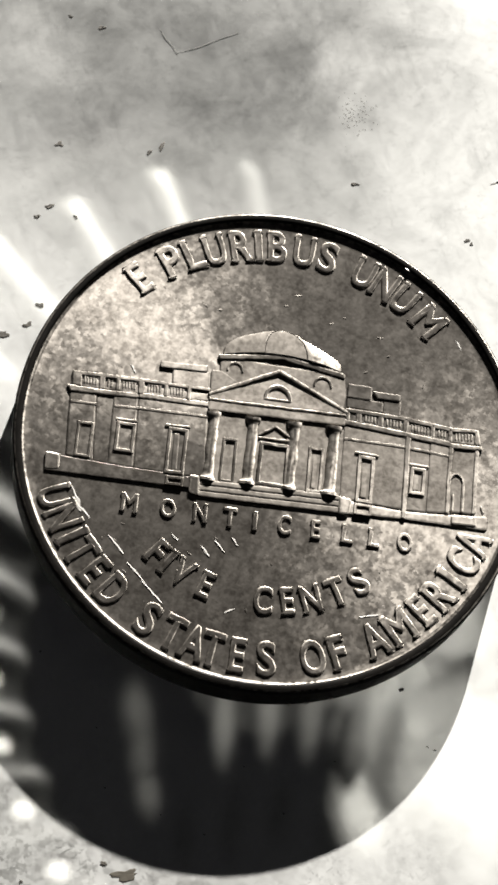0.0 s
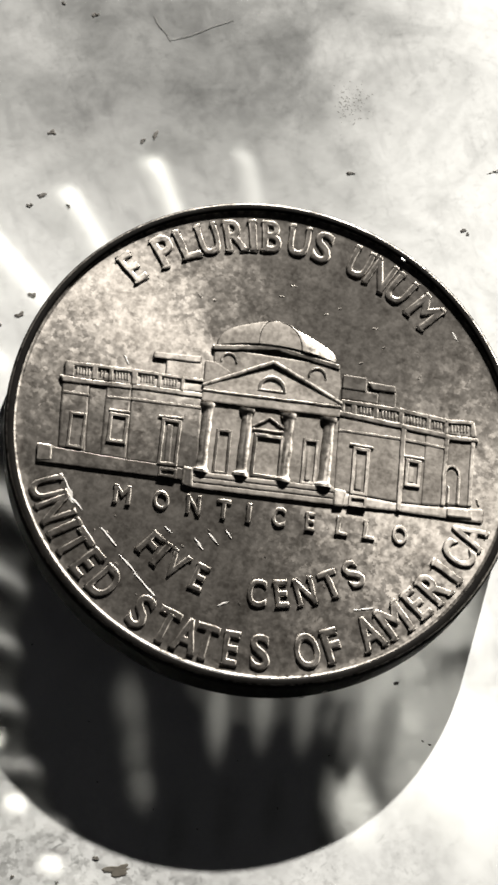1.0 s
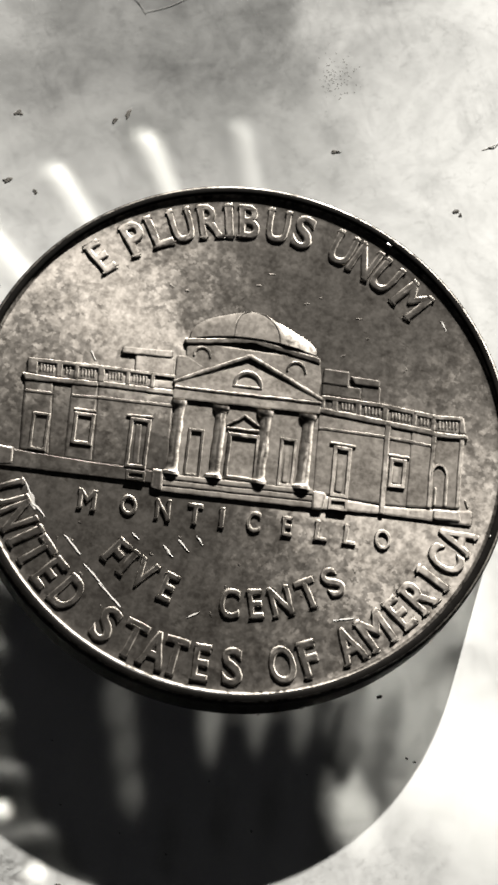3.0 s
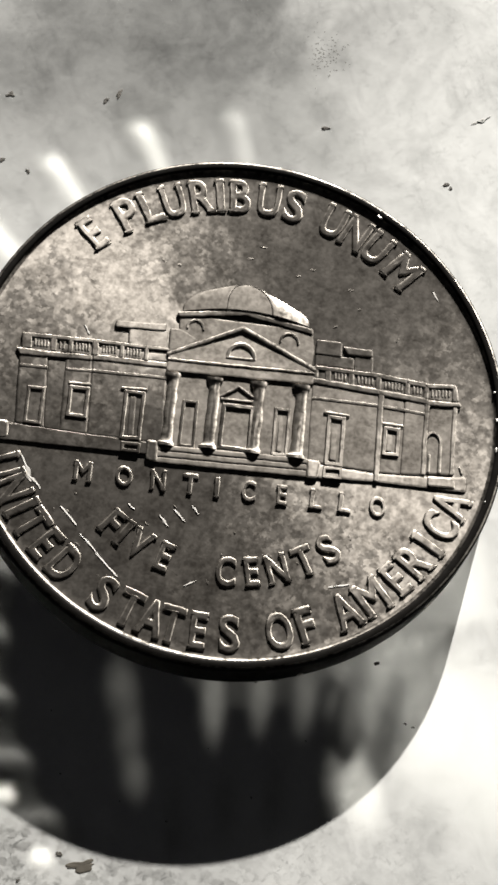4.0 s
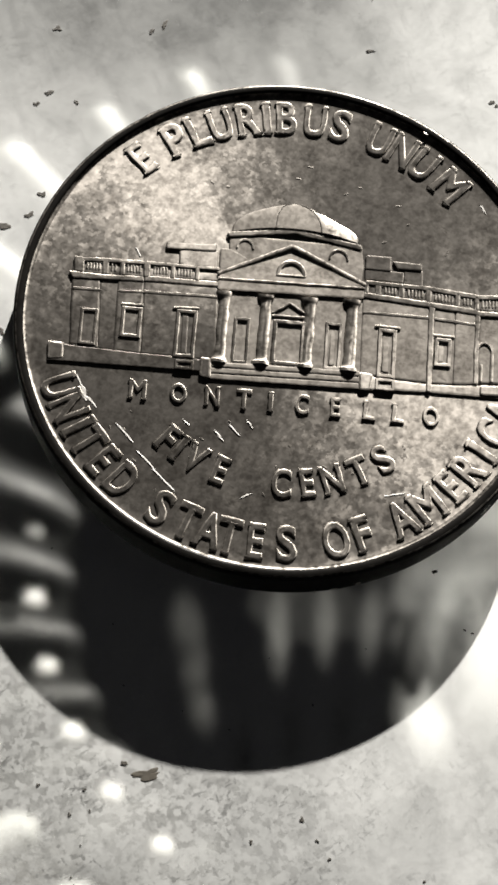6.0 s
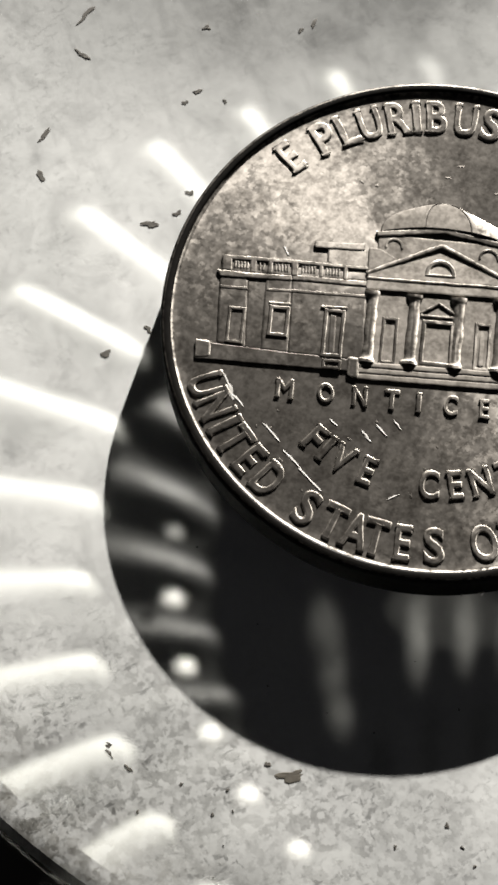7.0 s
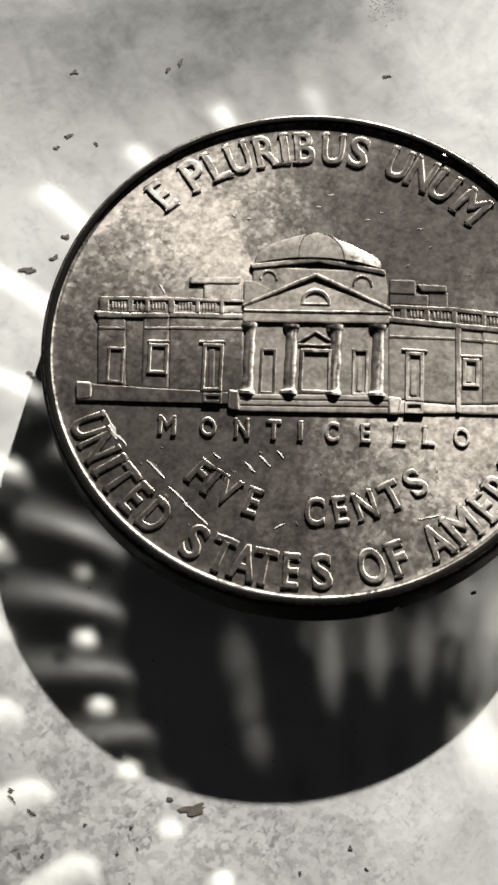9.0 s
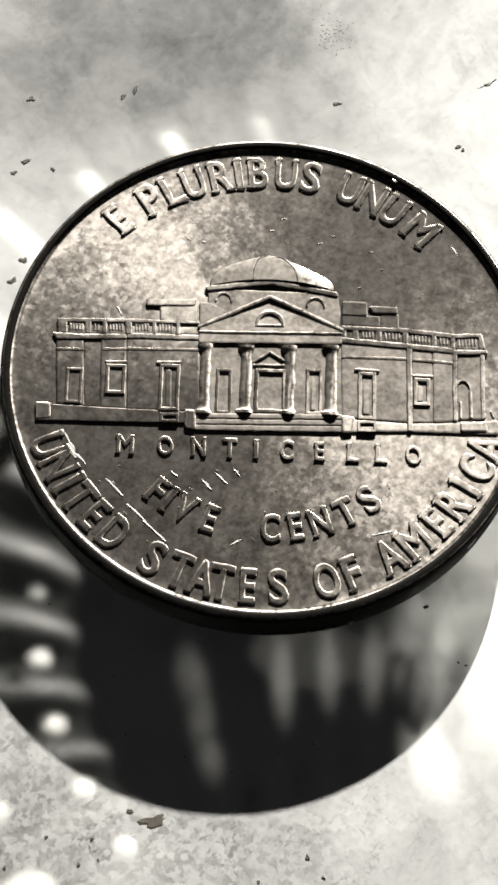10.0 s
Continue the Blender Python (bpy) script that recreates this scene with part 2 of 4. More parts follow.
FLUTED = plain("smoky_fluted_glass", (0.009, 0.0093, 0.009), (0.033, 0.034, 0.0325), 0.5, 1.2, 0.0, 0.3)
# bead glass in a dim and a bright copy; the glint is in the colour
DIM_BEAD = plain("dim_lit_bead_glass", (0.27, 0.273, 0.267), (0.36, 0.364, 0.355), 0.5, 1.0, 0.0, 0.2)
BEAD = plain("glint_bead_glass", (0.8, 0.8, 0.78), (0.92, 0.92, 0.9), 0.4, 1.0, 0.4)
# caustic streaks, glow and light haze in the cup, painted as pale spots
FAINT = light_haze("faint_caustic_streak", 0.12, (2.2, 0.4, 1.0, 12))
STREAK = light_haze("caustic_streak", 0.24, (1.6, 0.5, 1.0, 12))
GLOW = light_haze("painted_glow", 0.75, (1.0, 0.6, 1.0, 25))
HAZE = light_haze("hazy_glass", 0.85, (1.8, 0.5, 1.0, -14))
DIM = light_haze("painted_dim_haze", 0.075, (1.4, 0.5, 1.0, 8))
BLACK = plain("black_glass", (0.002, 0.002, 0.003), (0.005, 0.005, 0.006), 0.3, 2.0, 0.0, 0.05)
BRIGHT = plain("bare_metal", (0.2, 0.19, 0.175), (0.5, 0.48, 0.45), 0.45, 0.12)
# very pale metal for the small glints along the coin's edge
NICK_GLINT = plain("polished_glint_nick", (0.7, 0.68, 0.64), (0.9, 0.88, 0.85), 0.6, 0.1)
NICK_GLINT.node_tree.nodes["Principled BSDF"].inputs["Metallic"].default_value = 1.0
FLAKE = plain("dry_dirt", (0.018, 0.016, 0.013), (0.08, 0.071, 0.057), 0.85, 0.15)
LEAF = plain("dry_leaf", (0.022, 0.018, 0.012), (0.07, 0.06, 0.044), 0.85, 0.25)
DUST = plain("grey_dust", (0.11, 0.108, 0.1), (0.2, 0.197, 0.182), 0.9, 0.2, 0.0, 0.1)
LINT = plain("grey_lint", (0.26, 0.255, 0.238), (0.42, 0.412, 0.385), 0.8, 0.2)
TABLE = plain("dark_table", (0.006, 0.006, 0.0055), (0.016, 0.016, 0.015), 0.6, 20.0)


# ---- building tools ----
def thing(name, label, category, group="", at=(0, 0, 0), turn=0.0):
    ob = new(name)
    ob.matrix_world = pose(at[0] * MM, at[1] * MM, at[2] * MM, 0, 0, turn)
    return tagged(ob, label, category, group)


def part(name, bm, material, parent=None, label="", smooth=35):
    """Links a bmesh, drawn in millimetres, as one mesh under its thing."""
    bmesh.ops.scale(bm, vec=(MM, MM, MM), verts=bm.verts)
    mesh = bpy.data.meshes.new(name)
    bm.normal_update()
    bm.to_mesh(mesh)
    bm.free()
    for m in material if isinstance(material, (list, tuple)) else (material,):
        mesh.materials.append(m)
    if material is WORN_LIT:
        # edges and mouldings take a rubbed metal lightened for their highlights; level tops keep the struck lustre
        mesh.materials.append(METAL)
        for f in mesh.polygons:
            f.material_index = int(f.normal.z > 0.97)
    if smooth:
        mesh.shade_smooth()
        mesh.set_sharp_from_angle(angle=radians(smooth))
    ob = new(name, mesh)
    ob.parent = parent
    return tagged(ob, label)


def lathe(profile, steps):
    """A turned body from (radius, height) pairs; radius 0 closes it."""
    bm = bmesh.new()
    rings = []
    for r, z in profile:
        if r < 1e-6:
            rings.append([bm.verts.new((0, 0, z))])
        else:
            rings.append([bm.verts.new((r * math.cos(2 * math.pi * k / steps), r * math.sin(2 * math.pi * k / steps), z)) for k in range(steps)])
    for a, b in zip(rings, rings[1:]):
        for k in range(steps):
            j = (k + 1) % steps
            if len(a) == 1 and len(b) > 1:
                bm.faces.new((a[0], b[k], b[j]))
            elif len(b) == 1 and len(a) > 1:
                bm.faces.new((a[k], b[0], a[j]))
            elif len(a) > 1:
                bm.faces.new((a[k], b[k], b[j], a[j]))
    bmesh.ops.recalc_face_normals(bm, faces=bm.faces)
    return bm


# ---- table far below and the glass on it ----
bm = bmesh.new()
bmesh.ops.create_grid(bm, x_segments=8, y_segments=8, size=20000)
bmesh.ops.translate(bm, verts=bm.verts, vec=(0, 0, -62))
tagged(part("ground", bm, TABLE, None, smooth=0), "dark matte surface under the upturned glass", "ground", kind="structure")

GLASS_AT = (4.0, 6.0)
FLOOR_AT = (4.3, -7.0)
glass = thing("glass_cup", "upturned fluted clear glass with a scuffed dusty base", "glass", at=(GLASS_AT[0], GLASS_AT[1], 0))
bm = lathe([(0, 0), (14, 0), (31.55, 0), (32.15, -0.12), (32.45, -0.5), (32.45, -3.0), (0, -3.0)], 180)
for f in bm.faces:
    f.material_index = 0 if f.normal.z > 0.5 else 1
base = part("base", bm, (SCUFFED, CLEAR), glass, "scuffed, dusty glass base")
base.visible_shadow = False
bm = lathe([(32.4, -3.02), (36.0, -12), (42.5, -24), (44.0, -40), (46.0, -61.9), (44.6, -61.9), (42.6, -40), (41.3, -24), (34.6, -12), (31.0, -3.02)], 140)
wall = part("wall", bm, SMOKED, glass, "dark see-through side of the glass")
wall.visible_shadow = False


def flute_mesh(r0, r1, width, z, rise, spindle=0.0):
    """One flute of the cup's floor: a rounded ridge that runs out from the middle."""
    bm = bmesh.new()
    rows = []
    for k in range(15):
        u = k / 14
        end = max(0.0, 1 - (2 * u - 1) ** 8) ** 0.5
        w = width * (0.82 + 0.18 * u) * max(end * (1 - spindle * (2 * u - 1) ** 2), 0.06)
        r = r0 + (r1 - r0) * u
        rows.append([bm.verts.new((r, w * math.cos(b), z + rise * w * math.sin(b))) for b in [2 * math.pi * j / 20 for j in range(20)]])
    for a, b in zip(rows, rows[1:]):
        for j in range(20):
            bm.faces.new((a[j], a[(j + 1) % 20], b[(j + 1) % 20], b[j]))
    bm.faces.new(rows[0])
    bm.faces.new(rows[-1])
    bmesh.ops.recalc_face_normals(bm, faces=bm.faces)
    return bm


def round_the_cup(ob, count, turn, first, last):
    """Repeats a part of the cup at each flute of a stretch, in degrees round the cup."""
    step = 360.0 / count
    todo = [k for k in range(count) if first <= step * k + turn <= last]
    for k in todo:
        o = ob if k == todo[0] else new(ob.name.split(".")[0], ob.data)
        o.parent = glass
        o.matrix_basis = pose(FLOOR_AT[0] * MM, FLOOR_AT[1] * MM, 0, 0, 0, step * k + turn)


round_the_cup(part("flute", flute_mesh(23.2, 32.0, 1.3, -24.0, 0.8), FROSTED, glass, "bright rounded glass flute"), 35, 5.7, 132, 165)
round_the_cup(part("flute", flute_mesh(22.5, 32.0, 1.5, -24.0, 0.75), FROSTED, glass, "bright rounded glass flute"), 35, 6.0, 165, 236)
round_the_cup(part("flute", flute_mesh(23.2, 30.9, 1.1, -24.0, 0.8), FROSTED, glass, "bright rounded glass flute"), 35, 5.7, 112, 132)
round_the_cup(part("flute", flute_mesh(23.2, 30.4, 0.9, -24.0, 0.8), DIM_FROSTED, glass, "rounded glass flute coloured as dimly lit"), 35, 5.7, 104, 112)


def wavy_ring(r0, r1, count, first, last, turn, low, high):
    """The scalloped shoulder inside the cup, one wave to each flute, fading out at both rims."""
    bm = bmesh.new()
    rows = []
    steps = count * 14
    for k in range(steps + 1):
        a = 360.0 * k / steps
        if not first <= a <= last:
            continue
        wave = 0.5 - 0.5 * math.cos(radians((a - turn) * count))
        row = []
        for j in range(13):
            u = j / 12
            swell = math.sin(math.pi * (0.04 + 0.92 * u)) ** 0.7
            bend = radians(a + 3.6 * (1 - u) ** 3)
            r = r0 + (r1 - r0) * u + 0.7 * wave * (1 - u)
            row.append(bm.verts.new((r * math.cos(bend), r * math.sin(bend), low + (high - low) * (1 - wave) ** 1.5 * swell)))
        rows.append(row)
    for a, b in zip(rows, rows[1:]):
        for j in range(12):
            bm.faces.new((a[j], b[j], b[j + 1], a[j + 1]))
    bmesh.ops.recalc_face_normals(bm, faces=bm.faces)
    return bm


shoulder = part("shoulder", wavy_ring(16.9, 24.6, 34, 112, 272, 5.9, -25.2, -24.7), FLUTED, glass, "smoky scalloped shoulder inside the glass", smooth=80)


def bead_mesh(radius):
    bm = bmesh.new()
    bmesh.ops.create_uvsphere(bm, u_segments=20, v_segments=12, radius=radius)
    bmesh.ops.scale(bm, verts=bm.verts, vec=(1, 1, 0.35))
    bmesh.ops.translate(bm, verts=bm.verts, vec=(19.05, 0, -24.0))
    return bm


# beads coloured bright or dim by how much light each one shows
round_the_cup(part("bead", bead_mesh(0.58), BEAD, glass, "rounded end of a flute coloured bright as a glint"), 34, 2.7, 188, 240)
round_the_cup(part("bead", bead_mesh(0.46), DIM_BEAD, glass, "rounded end of a flute coloured as dimly lit"), 34, 2.7, 177, 188)
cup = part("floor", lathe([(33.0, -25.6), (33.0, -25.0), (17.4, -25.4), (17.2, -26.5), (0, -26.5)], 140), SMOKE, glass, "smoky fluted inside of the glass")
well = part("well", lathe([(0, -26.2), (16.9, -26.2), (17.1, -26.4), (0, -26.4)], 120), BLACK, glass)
for o in (cup, well, shoulder):
    o.matrix_basis = pose(FLOOR_AT[0] * MM, FLOOR_AT[1] * MM, 0)


def spot_mesh():
    """A thin lens-shaped spot of one millimetre radius."""
    return lathe([(0, 0.1), (0.3, 0.091), (0.6, 0.064), (0.85, 0.028), (1.0, 0.0), (0.85, -0.01), (0, -0.012)], 36)


# place, half width and half length in millimetres, turn in degrees
for k, (x, y, wide, long, turn, material, label) in enumerate((
    (-2.5, -5.6, 1.2, 2.4, 14, FAINT, "long faint caustic streak painted inside the glass"),
    (-1.9, -7.6, 1.0, 2.3, 8, FAINT, "long faint caustic streak painted inside the glass"),
    (-1.3, -9.6, 0.95, 1.9, 16, FAINT, "long faint caustic streak painted inside the glass"),
    (2.1, -5.3, 0.85, 3.2, 6, STREAK, "short caustic streak painted inside the glass"),
    (4.4, -4.5, 0.85, 3.0, 4, STREAK, "short caustic streak painted inside the glass"),
    (6.7, -4.2, 0.9, 3.0, 0, STREAK, "short caustic streak painted inside the glass"),
    (9.2, -4.3, 0.8, 3.4, -3, STREAK, "short caustic streak painted inside the glass"),
    (11.2, -4.9, 0.9, 3.8, -6, STREAK, "short caustic streak painted inside the glass"),
    (9.9, -8.7, 1.9, 3.4, 14, GLOW, "bright glow of light painted inside the glass"),
    (13.2, -4.6, 4.8, 6.4, 0, HAZE, "grey haze of light painted inside the glass"),
    (16.5, -6.0, 4.8, 7.0, 8, HAZE, "grey haze of light painted inside the glass"),
    (11.6, -2.6, 5.0, 5.6, 0, HAZE, "grey haze of light painted inside the glass"),
    (13.4, 1.8, 4.4, 6.0, 0, HAZE, "grey haze of light painted inside the glass"),
    (12.6, 3.4, 3.6, 5.0, 0, HAZE, "grey haze of light painted inside the glass"),
    (11.0, -0.6, 3.4, 5.6, 4, HAZE, "grey haze of light painted inside the glass"),
    (12.0, -4.6, 3.4, 5.4, 4, HAZE, "grey haze of light painted inside the glass"),
    (3.6, -3.4, 7.6, 4.2, 0, DIM, "dim haze of light painted inside the glass"),
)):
    # each added spot stands for light inside the glass, not for a part
    o = part("light_spot", spot_mesh(), material, glass, label, smooth=80)
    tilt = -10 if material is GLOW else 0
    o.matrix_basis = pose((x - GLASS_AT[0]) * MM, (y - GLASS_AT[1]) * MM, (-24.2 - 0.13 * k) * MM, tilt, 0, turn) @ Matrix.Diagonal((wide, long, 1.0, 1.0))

# ---- the coin ----
coin = thing("coin", "worn five-cent coin, grey cupronickel, lying tails up on the glass", "coin", turn=1.7)
FIELD = 1.76
disc_profile = [(0, 0.12), (9.9, 0.12), (10.1, 0.0), (10.5, 0.0), (10.66, 0.06), (10.73, 0.2), (10.745, 0.4), (10.745, 1.62), (10.74, 1.75), (10.715, 1.82), (10.67, 1.862), (10.61, 1.882), (10.52, 1.89), (10.43, 1.887), (10.39, 1.87), (10.34, 1.832), (10.29, FIELD + 0.03), (10.22, FIELD + 0.014), (9.9, FIELD + 0.012)]
disc_profile += [(r, FIELD + 0.012 * (r / 9.9) ** 2) for r in (9, 7.5, 6, 4.5, 3, 1.5)] + [(0, FIELD)]
bm = lathe(disc_profile, 256)
# edge and rim crest get the near-black colour that stands for shade
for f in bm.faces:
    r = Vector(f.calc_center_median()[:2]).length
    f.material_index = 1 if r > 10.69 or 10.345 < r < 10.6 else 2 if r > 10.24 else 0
disc = part("disc", bm, (METAL, EDGE, RIM), coin, "coin blank with a raised rim and a smooth edge coloured dark as in shade", smooth=50)
disc.location = (0.05 * MM, 0.06 * MM, 0)
building = new("building")
building.parent = coin
building.location = (0, 0, FIELD * MM)
building.scale = (1, 1, 0.31)
tagged(building, "relief of a domed mansion with a columned portico")


def worn(x, y, amount=0.022):
    """A struck edge is never quite straight: nudges a point of the relief."""
    a = noise.noise_vector(Vector((x * 2.6, y * 2.6, 3.0)))
    b = noise.noise_vector(Vector((x * 0.9, y * 0.9, 9.0)))
    return (x + amount * (a.x + 0.7 * b.x), y + amount * (a.y + 0.7 * b.y))


def ragged(pts, step=0.28):
    """The outline with extra points along its sides, each a little off the line."""
    out = []
    for p, q in zip(pts, pts[1:] + pts[:1]):
        n = max(1, round(math.dist(p, q) / step))
        out += [worn(p[0] + (q[0] - p[0]) * k / n, p[1] + (q[1] - p[1]) * k / n) for k in range(n)]
    return out


def plate(name, pts, low, high, soft, label="", metal=METAL, lean=(0.0, 0.0)):
    """A flat piece of the relief with softened upper edges."""
    bm = bmesh.new()
    if sum(a[0] * b[1] - b[0] * a[1] for a, b in zip(pts, pts[1:] + pts[:1])) < 0:
        pts = pts[::-1]
    pts = ragged(pts)
    f = bm.faces.new([bm.verts.new((x, y, low - 0.03)) for x, y in pts])
    made = bmesh.ops.extrude_face_region(bm, geom=[f])["geom"]
    top = [v for v in made if isinstance(v, bmesh.types.BMVert)]
    bmesh.ops.translate(bm, verts=top, vec=(0, 0, high - low + 0.03))
    bmesh.ops.recalc_face_normals(bm, faces=bm.faces)
    edges = [e for e in bm.edges if all(v.co.z > high - 1e-4 for v in e.verts)]
    edges += [e for e in bm.edges if abs(e.verts[0].co.z - e.verts[1].co.z) > 1e-4 and e.calc_face_angle(0.0) > 0.5]
    bmesh.ops.bevel(bm, geom=edges, offset=soft * 1.9, segments=2, profile=0.5, affect="EDGES", clamp_overlap=True)
    cx, cy = (sum(p[k] for p in pts) / len(pts) for k in (0, 1))
    for v in bm.verts:
        if v.co.z > high - 0.1:
            v.co.z -= 5.0 * (lean[0] * (v.co.x - cx) + lean[1] * (v.co.y - cy))
    return part(name, bm, metal, building, label, smooth=0)


def bar(name, p, q, width, low, high):
    d = Vector((q[0] - p[0], q[1] - p[1])).normalized() * width / 2
    n = Vector((-d.y, d.x))
    p, q = Vector(p) - d * 0.5, Vector(q) + d * 0.5
    return plate(name, [tuple(p + n), tuple(p - n), tuple(q - n), tuple(q + n)], low, high, width * 0.3, "", WORN_LIT)


def frame_ring(name, p, q, width, low, high):
    """A raised rectangular surround, open in the middle."""
    bm = bmesh.new()
    x0, y0, x1, y1 = min(p[0], q[0]), min(p[1], q[1]), max(p[0], q[0]), max(p[1], q[1])
    width, high = width * 1.25, high + 0.05
    loops, spots = [], []
    for (ax, ay), (bx, by), n in (((0, 0), (1, 0), x1 - x0), ((1, 0), (1, 1), y1 - y0), ((1, 1), (0, 1), x1 - x0), ((0, 1), (0, 0), y1 - y0)):
        n = max(2, round(n / 0.26))
        spots += [(ax + (bx - ax) * k / n, ay + (by - ay) * k / n) for k in range(n)]
    for d, z in ((0, low), (width * 0.08, high - 0.07), (width * 0.22, high), (width * 0.78, high), (width * 0.92, high - 0.07), (width, low)):
        loops.append([bm.verts.new((*worn(x0 + d + (x1 - x0 - 2 * d) * u, y0 + d + (y1 - y0 - 2 * d) * v), z)) for u, v in spots])
    for a, b in zip(loops, loops[1:]):
        for k in range(len(a)):
            bm.faces.new((a[k], a[(k + 1) % len(a)], b[(k + 1) % len(a)], b[k]))
    return part(name, bm, WORN_LIT, building, smooth=0)


def column(x, y1, y0, r):
    """A half-round column with base and capital."""
    r *= 1.22
    bm = bmesh.new()
    profile = [(y0, r * 1.5), (y0 + 0.12, r * 1.5), (y0 + 0.18, r * 1.15), (y0 + 0.3, r), ((y0 + y1) / 2, r * 0.97), (y1 - 0.3, r * 0.88), (y1 - 0.2, r * 1.1), (y1 - 0.1, r * 1.4), (y1, r * 1.4)]
    fine = []
    for (ya, wa), (yb, wb) in zip(profile, profile[1:]):
        n = max(1, round((yb - ya) / 0.12))
        fine += [(ya + (yb - ya) * k / n, wa + (wb - wa) * k / n) for k in range(n)]
    fine.append(profile[-1])
    rows = [[bm.verts.new((*worn(x + w * math.cos(a) * (1.65 if math.cos(a) < 0 else 0.85), y, 0.04), 0.05 + 1.7 * w * math.sin(a))) for a in [math.pi * j / 10 for j in range(11)]] for y, w in fine]
    for a, b in zip(rows, rows[1:]):
        for j in range(10):
            bm.faces.new((a[j], a[j + 1], b[j + 1], b[j]))
    bm.faces.new(rows[0])
    bm.faces.new(rows[-1])
    bmesh.ops.recalc_face_normals(bm, faces=bm.faces)
    return part("column", bm, WORN_LIT, building, smooth=50)


def half_ring(name, x, y, rx, ry, width, low, high):
    """A raised half-round arch."""
    bm = bmesh.new()
    rows = []
    for k in range(17):
        a = math.pi * k / 16
        rows.append([bm.verts.new((x + (rx + d) * math.cos(a), y + (ry + d) * math.sin(a), z)) for d, z in ((width, low), (width * 0.75, high), (width * 0.25, high), (0, low))])
    for a, b in zip(rows, rows[1:]):
        for j in range(3):
            bm.faces.new((a[j], a[j + 1], b[j + 1], b[j]))
    bmesh.ops.recalc_face_normals(bm, faces=bm.faces)
    return part(name, bm, WORN_LIT, building, smooth=0)


plate("plinth", [(-9.15, -1.85), (-8.52, -1.84), (-8.52, -1.92), (-6.04, -1.98), (-3.00, -2.03), (-2.98, -2.50), (-9.10, -2.62)], 0.00, 0.20, 0.050)
plate("plinth_block", [(-9.16, -1.82), (-8.57, -1.85), (-8.52, -2.49), (-9.10, -2.57)], 0.15, 0.27, 0.040, "", WORN_LIT)
plate("wall", [(-8.55, 1.10), (-7.43, 1.15), (-7.24, -1.94), (-8.34, -1.86)], 0.00, 0.16, 0.040)
plate("wall", [(-7.43, 1.07), (-6.68, 1.10), (-6.49, -1.95), (-7.24, -1.94)], 0.00, 0.10, 0.030)
plate("wall", [(-6.73, 1.18), (-5.72, 1.22), (-5.55, -1.99), (-6.63, -1.96)], 0.00, 0.18, 0.040)
plate("wall", [(-5.72, 1.17), (-2.75, 1.20), (-2.62, -2.01), (-5.55, -1.99)], 0.00, 0.14, 0.040)
plate("cornice", [(-8.70, 1.27), (-7.44, 1.25), (-5.73, 1.33), (-5.72, 1.12), (-7.43, 1.04), (-8.54, 0.99)], 0.10, 0.26, 0.030, "", WORN_LIT)
plate("cornice", [(-5.73, 1.38), (-2.76, 1.41), (-2.75, 1.20), (-5.72, 1.15)], 0.10, 0.22, 0.030, "", WORN_LIT)
plate("frieze_line", [(-8.47, 0.61), (-7.40, 0.63), (-7.39, 0.53), (-8.46, 0.51)], 0.10, 0.21, 0.012, "", WORN_LIT)
plate("frieze_line", [(-6.65, 0.67), (-5.70, 0.71), (-5.69, 0.61), (-6.64, 0.57)], 0.10, 0.22, 0.012, "", WORN_LIT)
plate("frieze_line", [(-5.70, 0.74), (-2.74, 0.82), (-2.73, 0.71), (-5.69, 0.63)], 0.10, 0.19, 0.012, "", WORN_LIT)
plate("parapet", [(-8.54, 1.61), (-2.78, 1.79), (-2.77, 1.46), (-8.56, 1.22)], 0.00, 0.15, 0.030)
plate("parapet_rail", [(-8.54, 1.95), (-5.77, 2.02), (-2.79, 2.05), (-2.79, 1.92), (-5.76, 1.87), (-8.53, 1.79)], 0.05, 0.24, 0.020, "", WORN_LIT)
plate("parapet_post", [(-8.54, 1.95), (-8.15, 1.94), (-8.10, 1.27), (-8.49, 1.30)], 0.10, 0.25, 0.030, "", WORN_LIT)
plate("parapet_post", [(-7.41, 1.95), (-7.19, 1.96), (-7.14, 1.29), (-7.37, 1.28)], 0.10, 0.25, 0.030, "", WORN_LIT)
plate("parapet_post", [(-6.73, 1.98), (-6.55, 1.99), (-6.51, 1.32), (-6.69, 1.31)], 0.10, 0.25, 0.030, "", WORN_LIT)
plate("parapet_post", [(-5.79, 2.02), (-5.54, 2.01), (-5.50, 1.34), (-5.75, 1.32)], 0.10, 0.25, 0.030, "", WORN_LIT)
plate("parapet_post", [(-4.71, 2.02), (-4.55, 2.02), (-4.52, 1.38), (-4.68, 1.37)], 0.10, 0.25, 0.030, "", WORN_LIT)
plate("parapet_post", [(-3.75, 2.03), (-3.59, 2.02), (-3.56, 1.40), (-3.72, 1.39)], 0.10, 0.25, 0.030, "", WORN_LIT)
plate("attic", [(-4.99, 2.97), (-2.99, 3.06), (-2.98, 2.77), (-4.98, 2.68)], 0.00, 0.22, 0.030)
plate("attic", [(-4.43, 2.70), (-2.91, 2.77), (-2.88, 2.05), (-4.39, 2.00)], 0.00, 0.14, 0.030)
plate("portico_wall", [(-2.75, 1.05), (2.98, 1.30), (3.03, -1.89), (-2.62, -2.06)], 0.00, 0.08, 0.020, metal=SATIN)
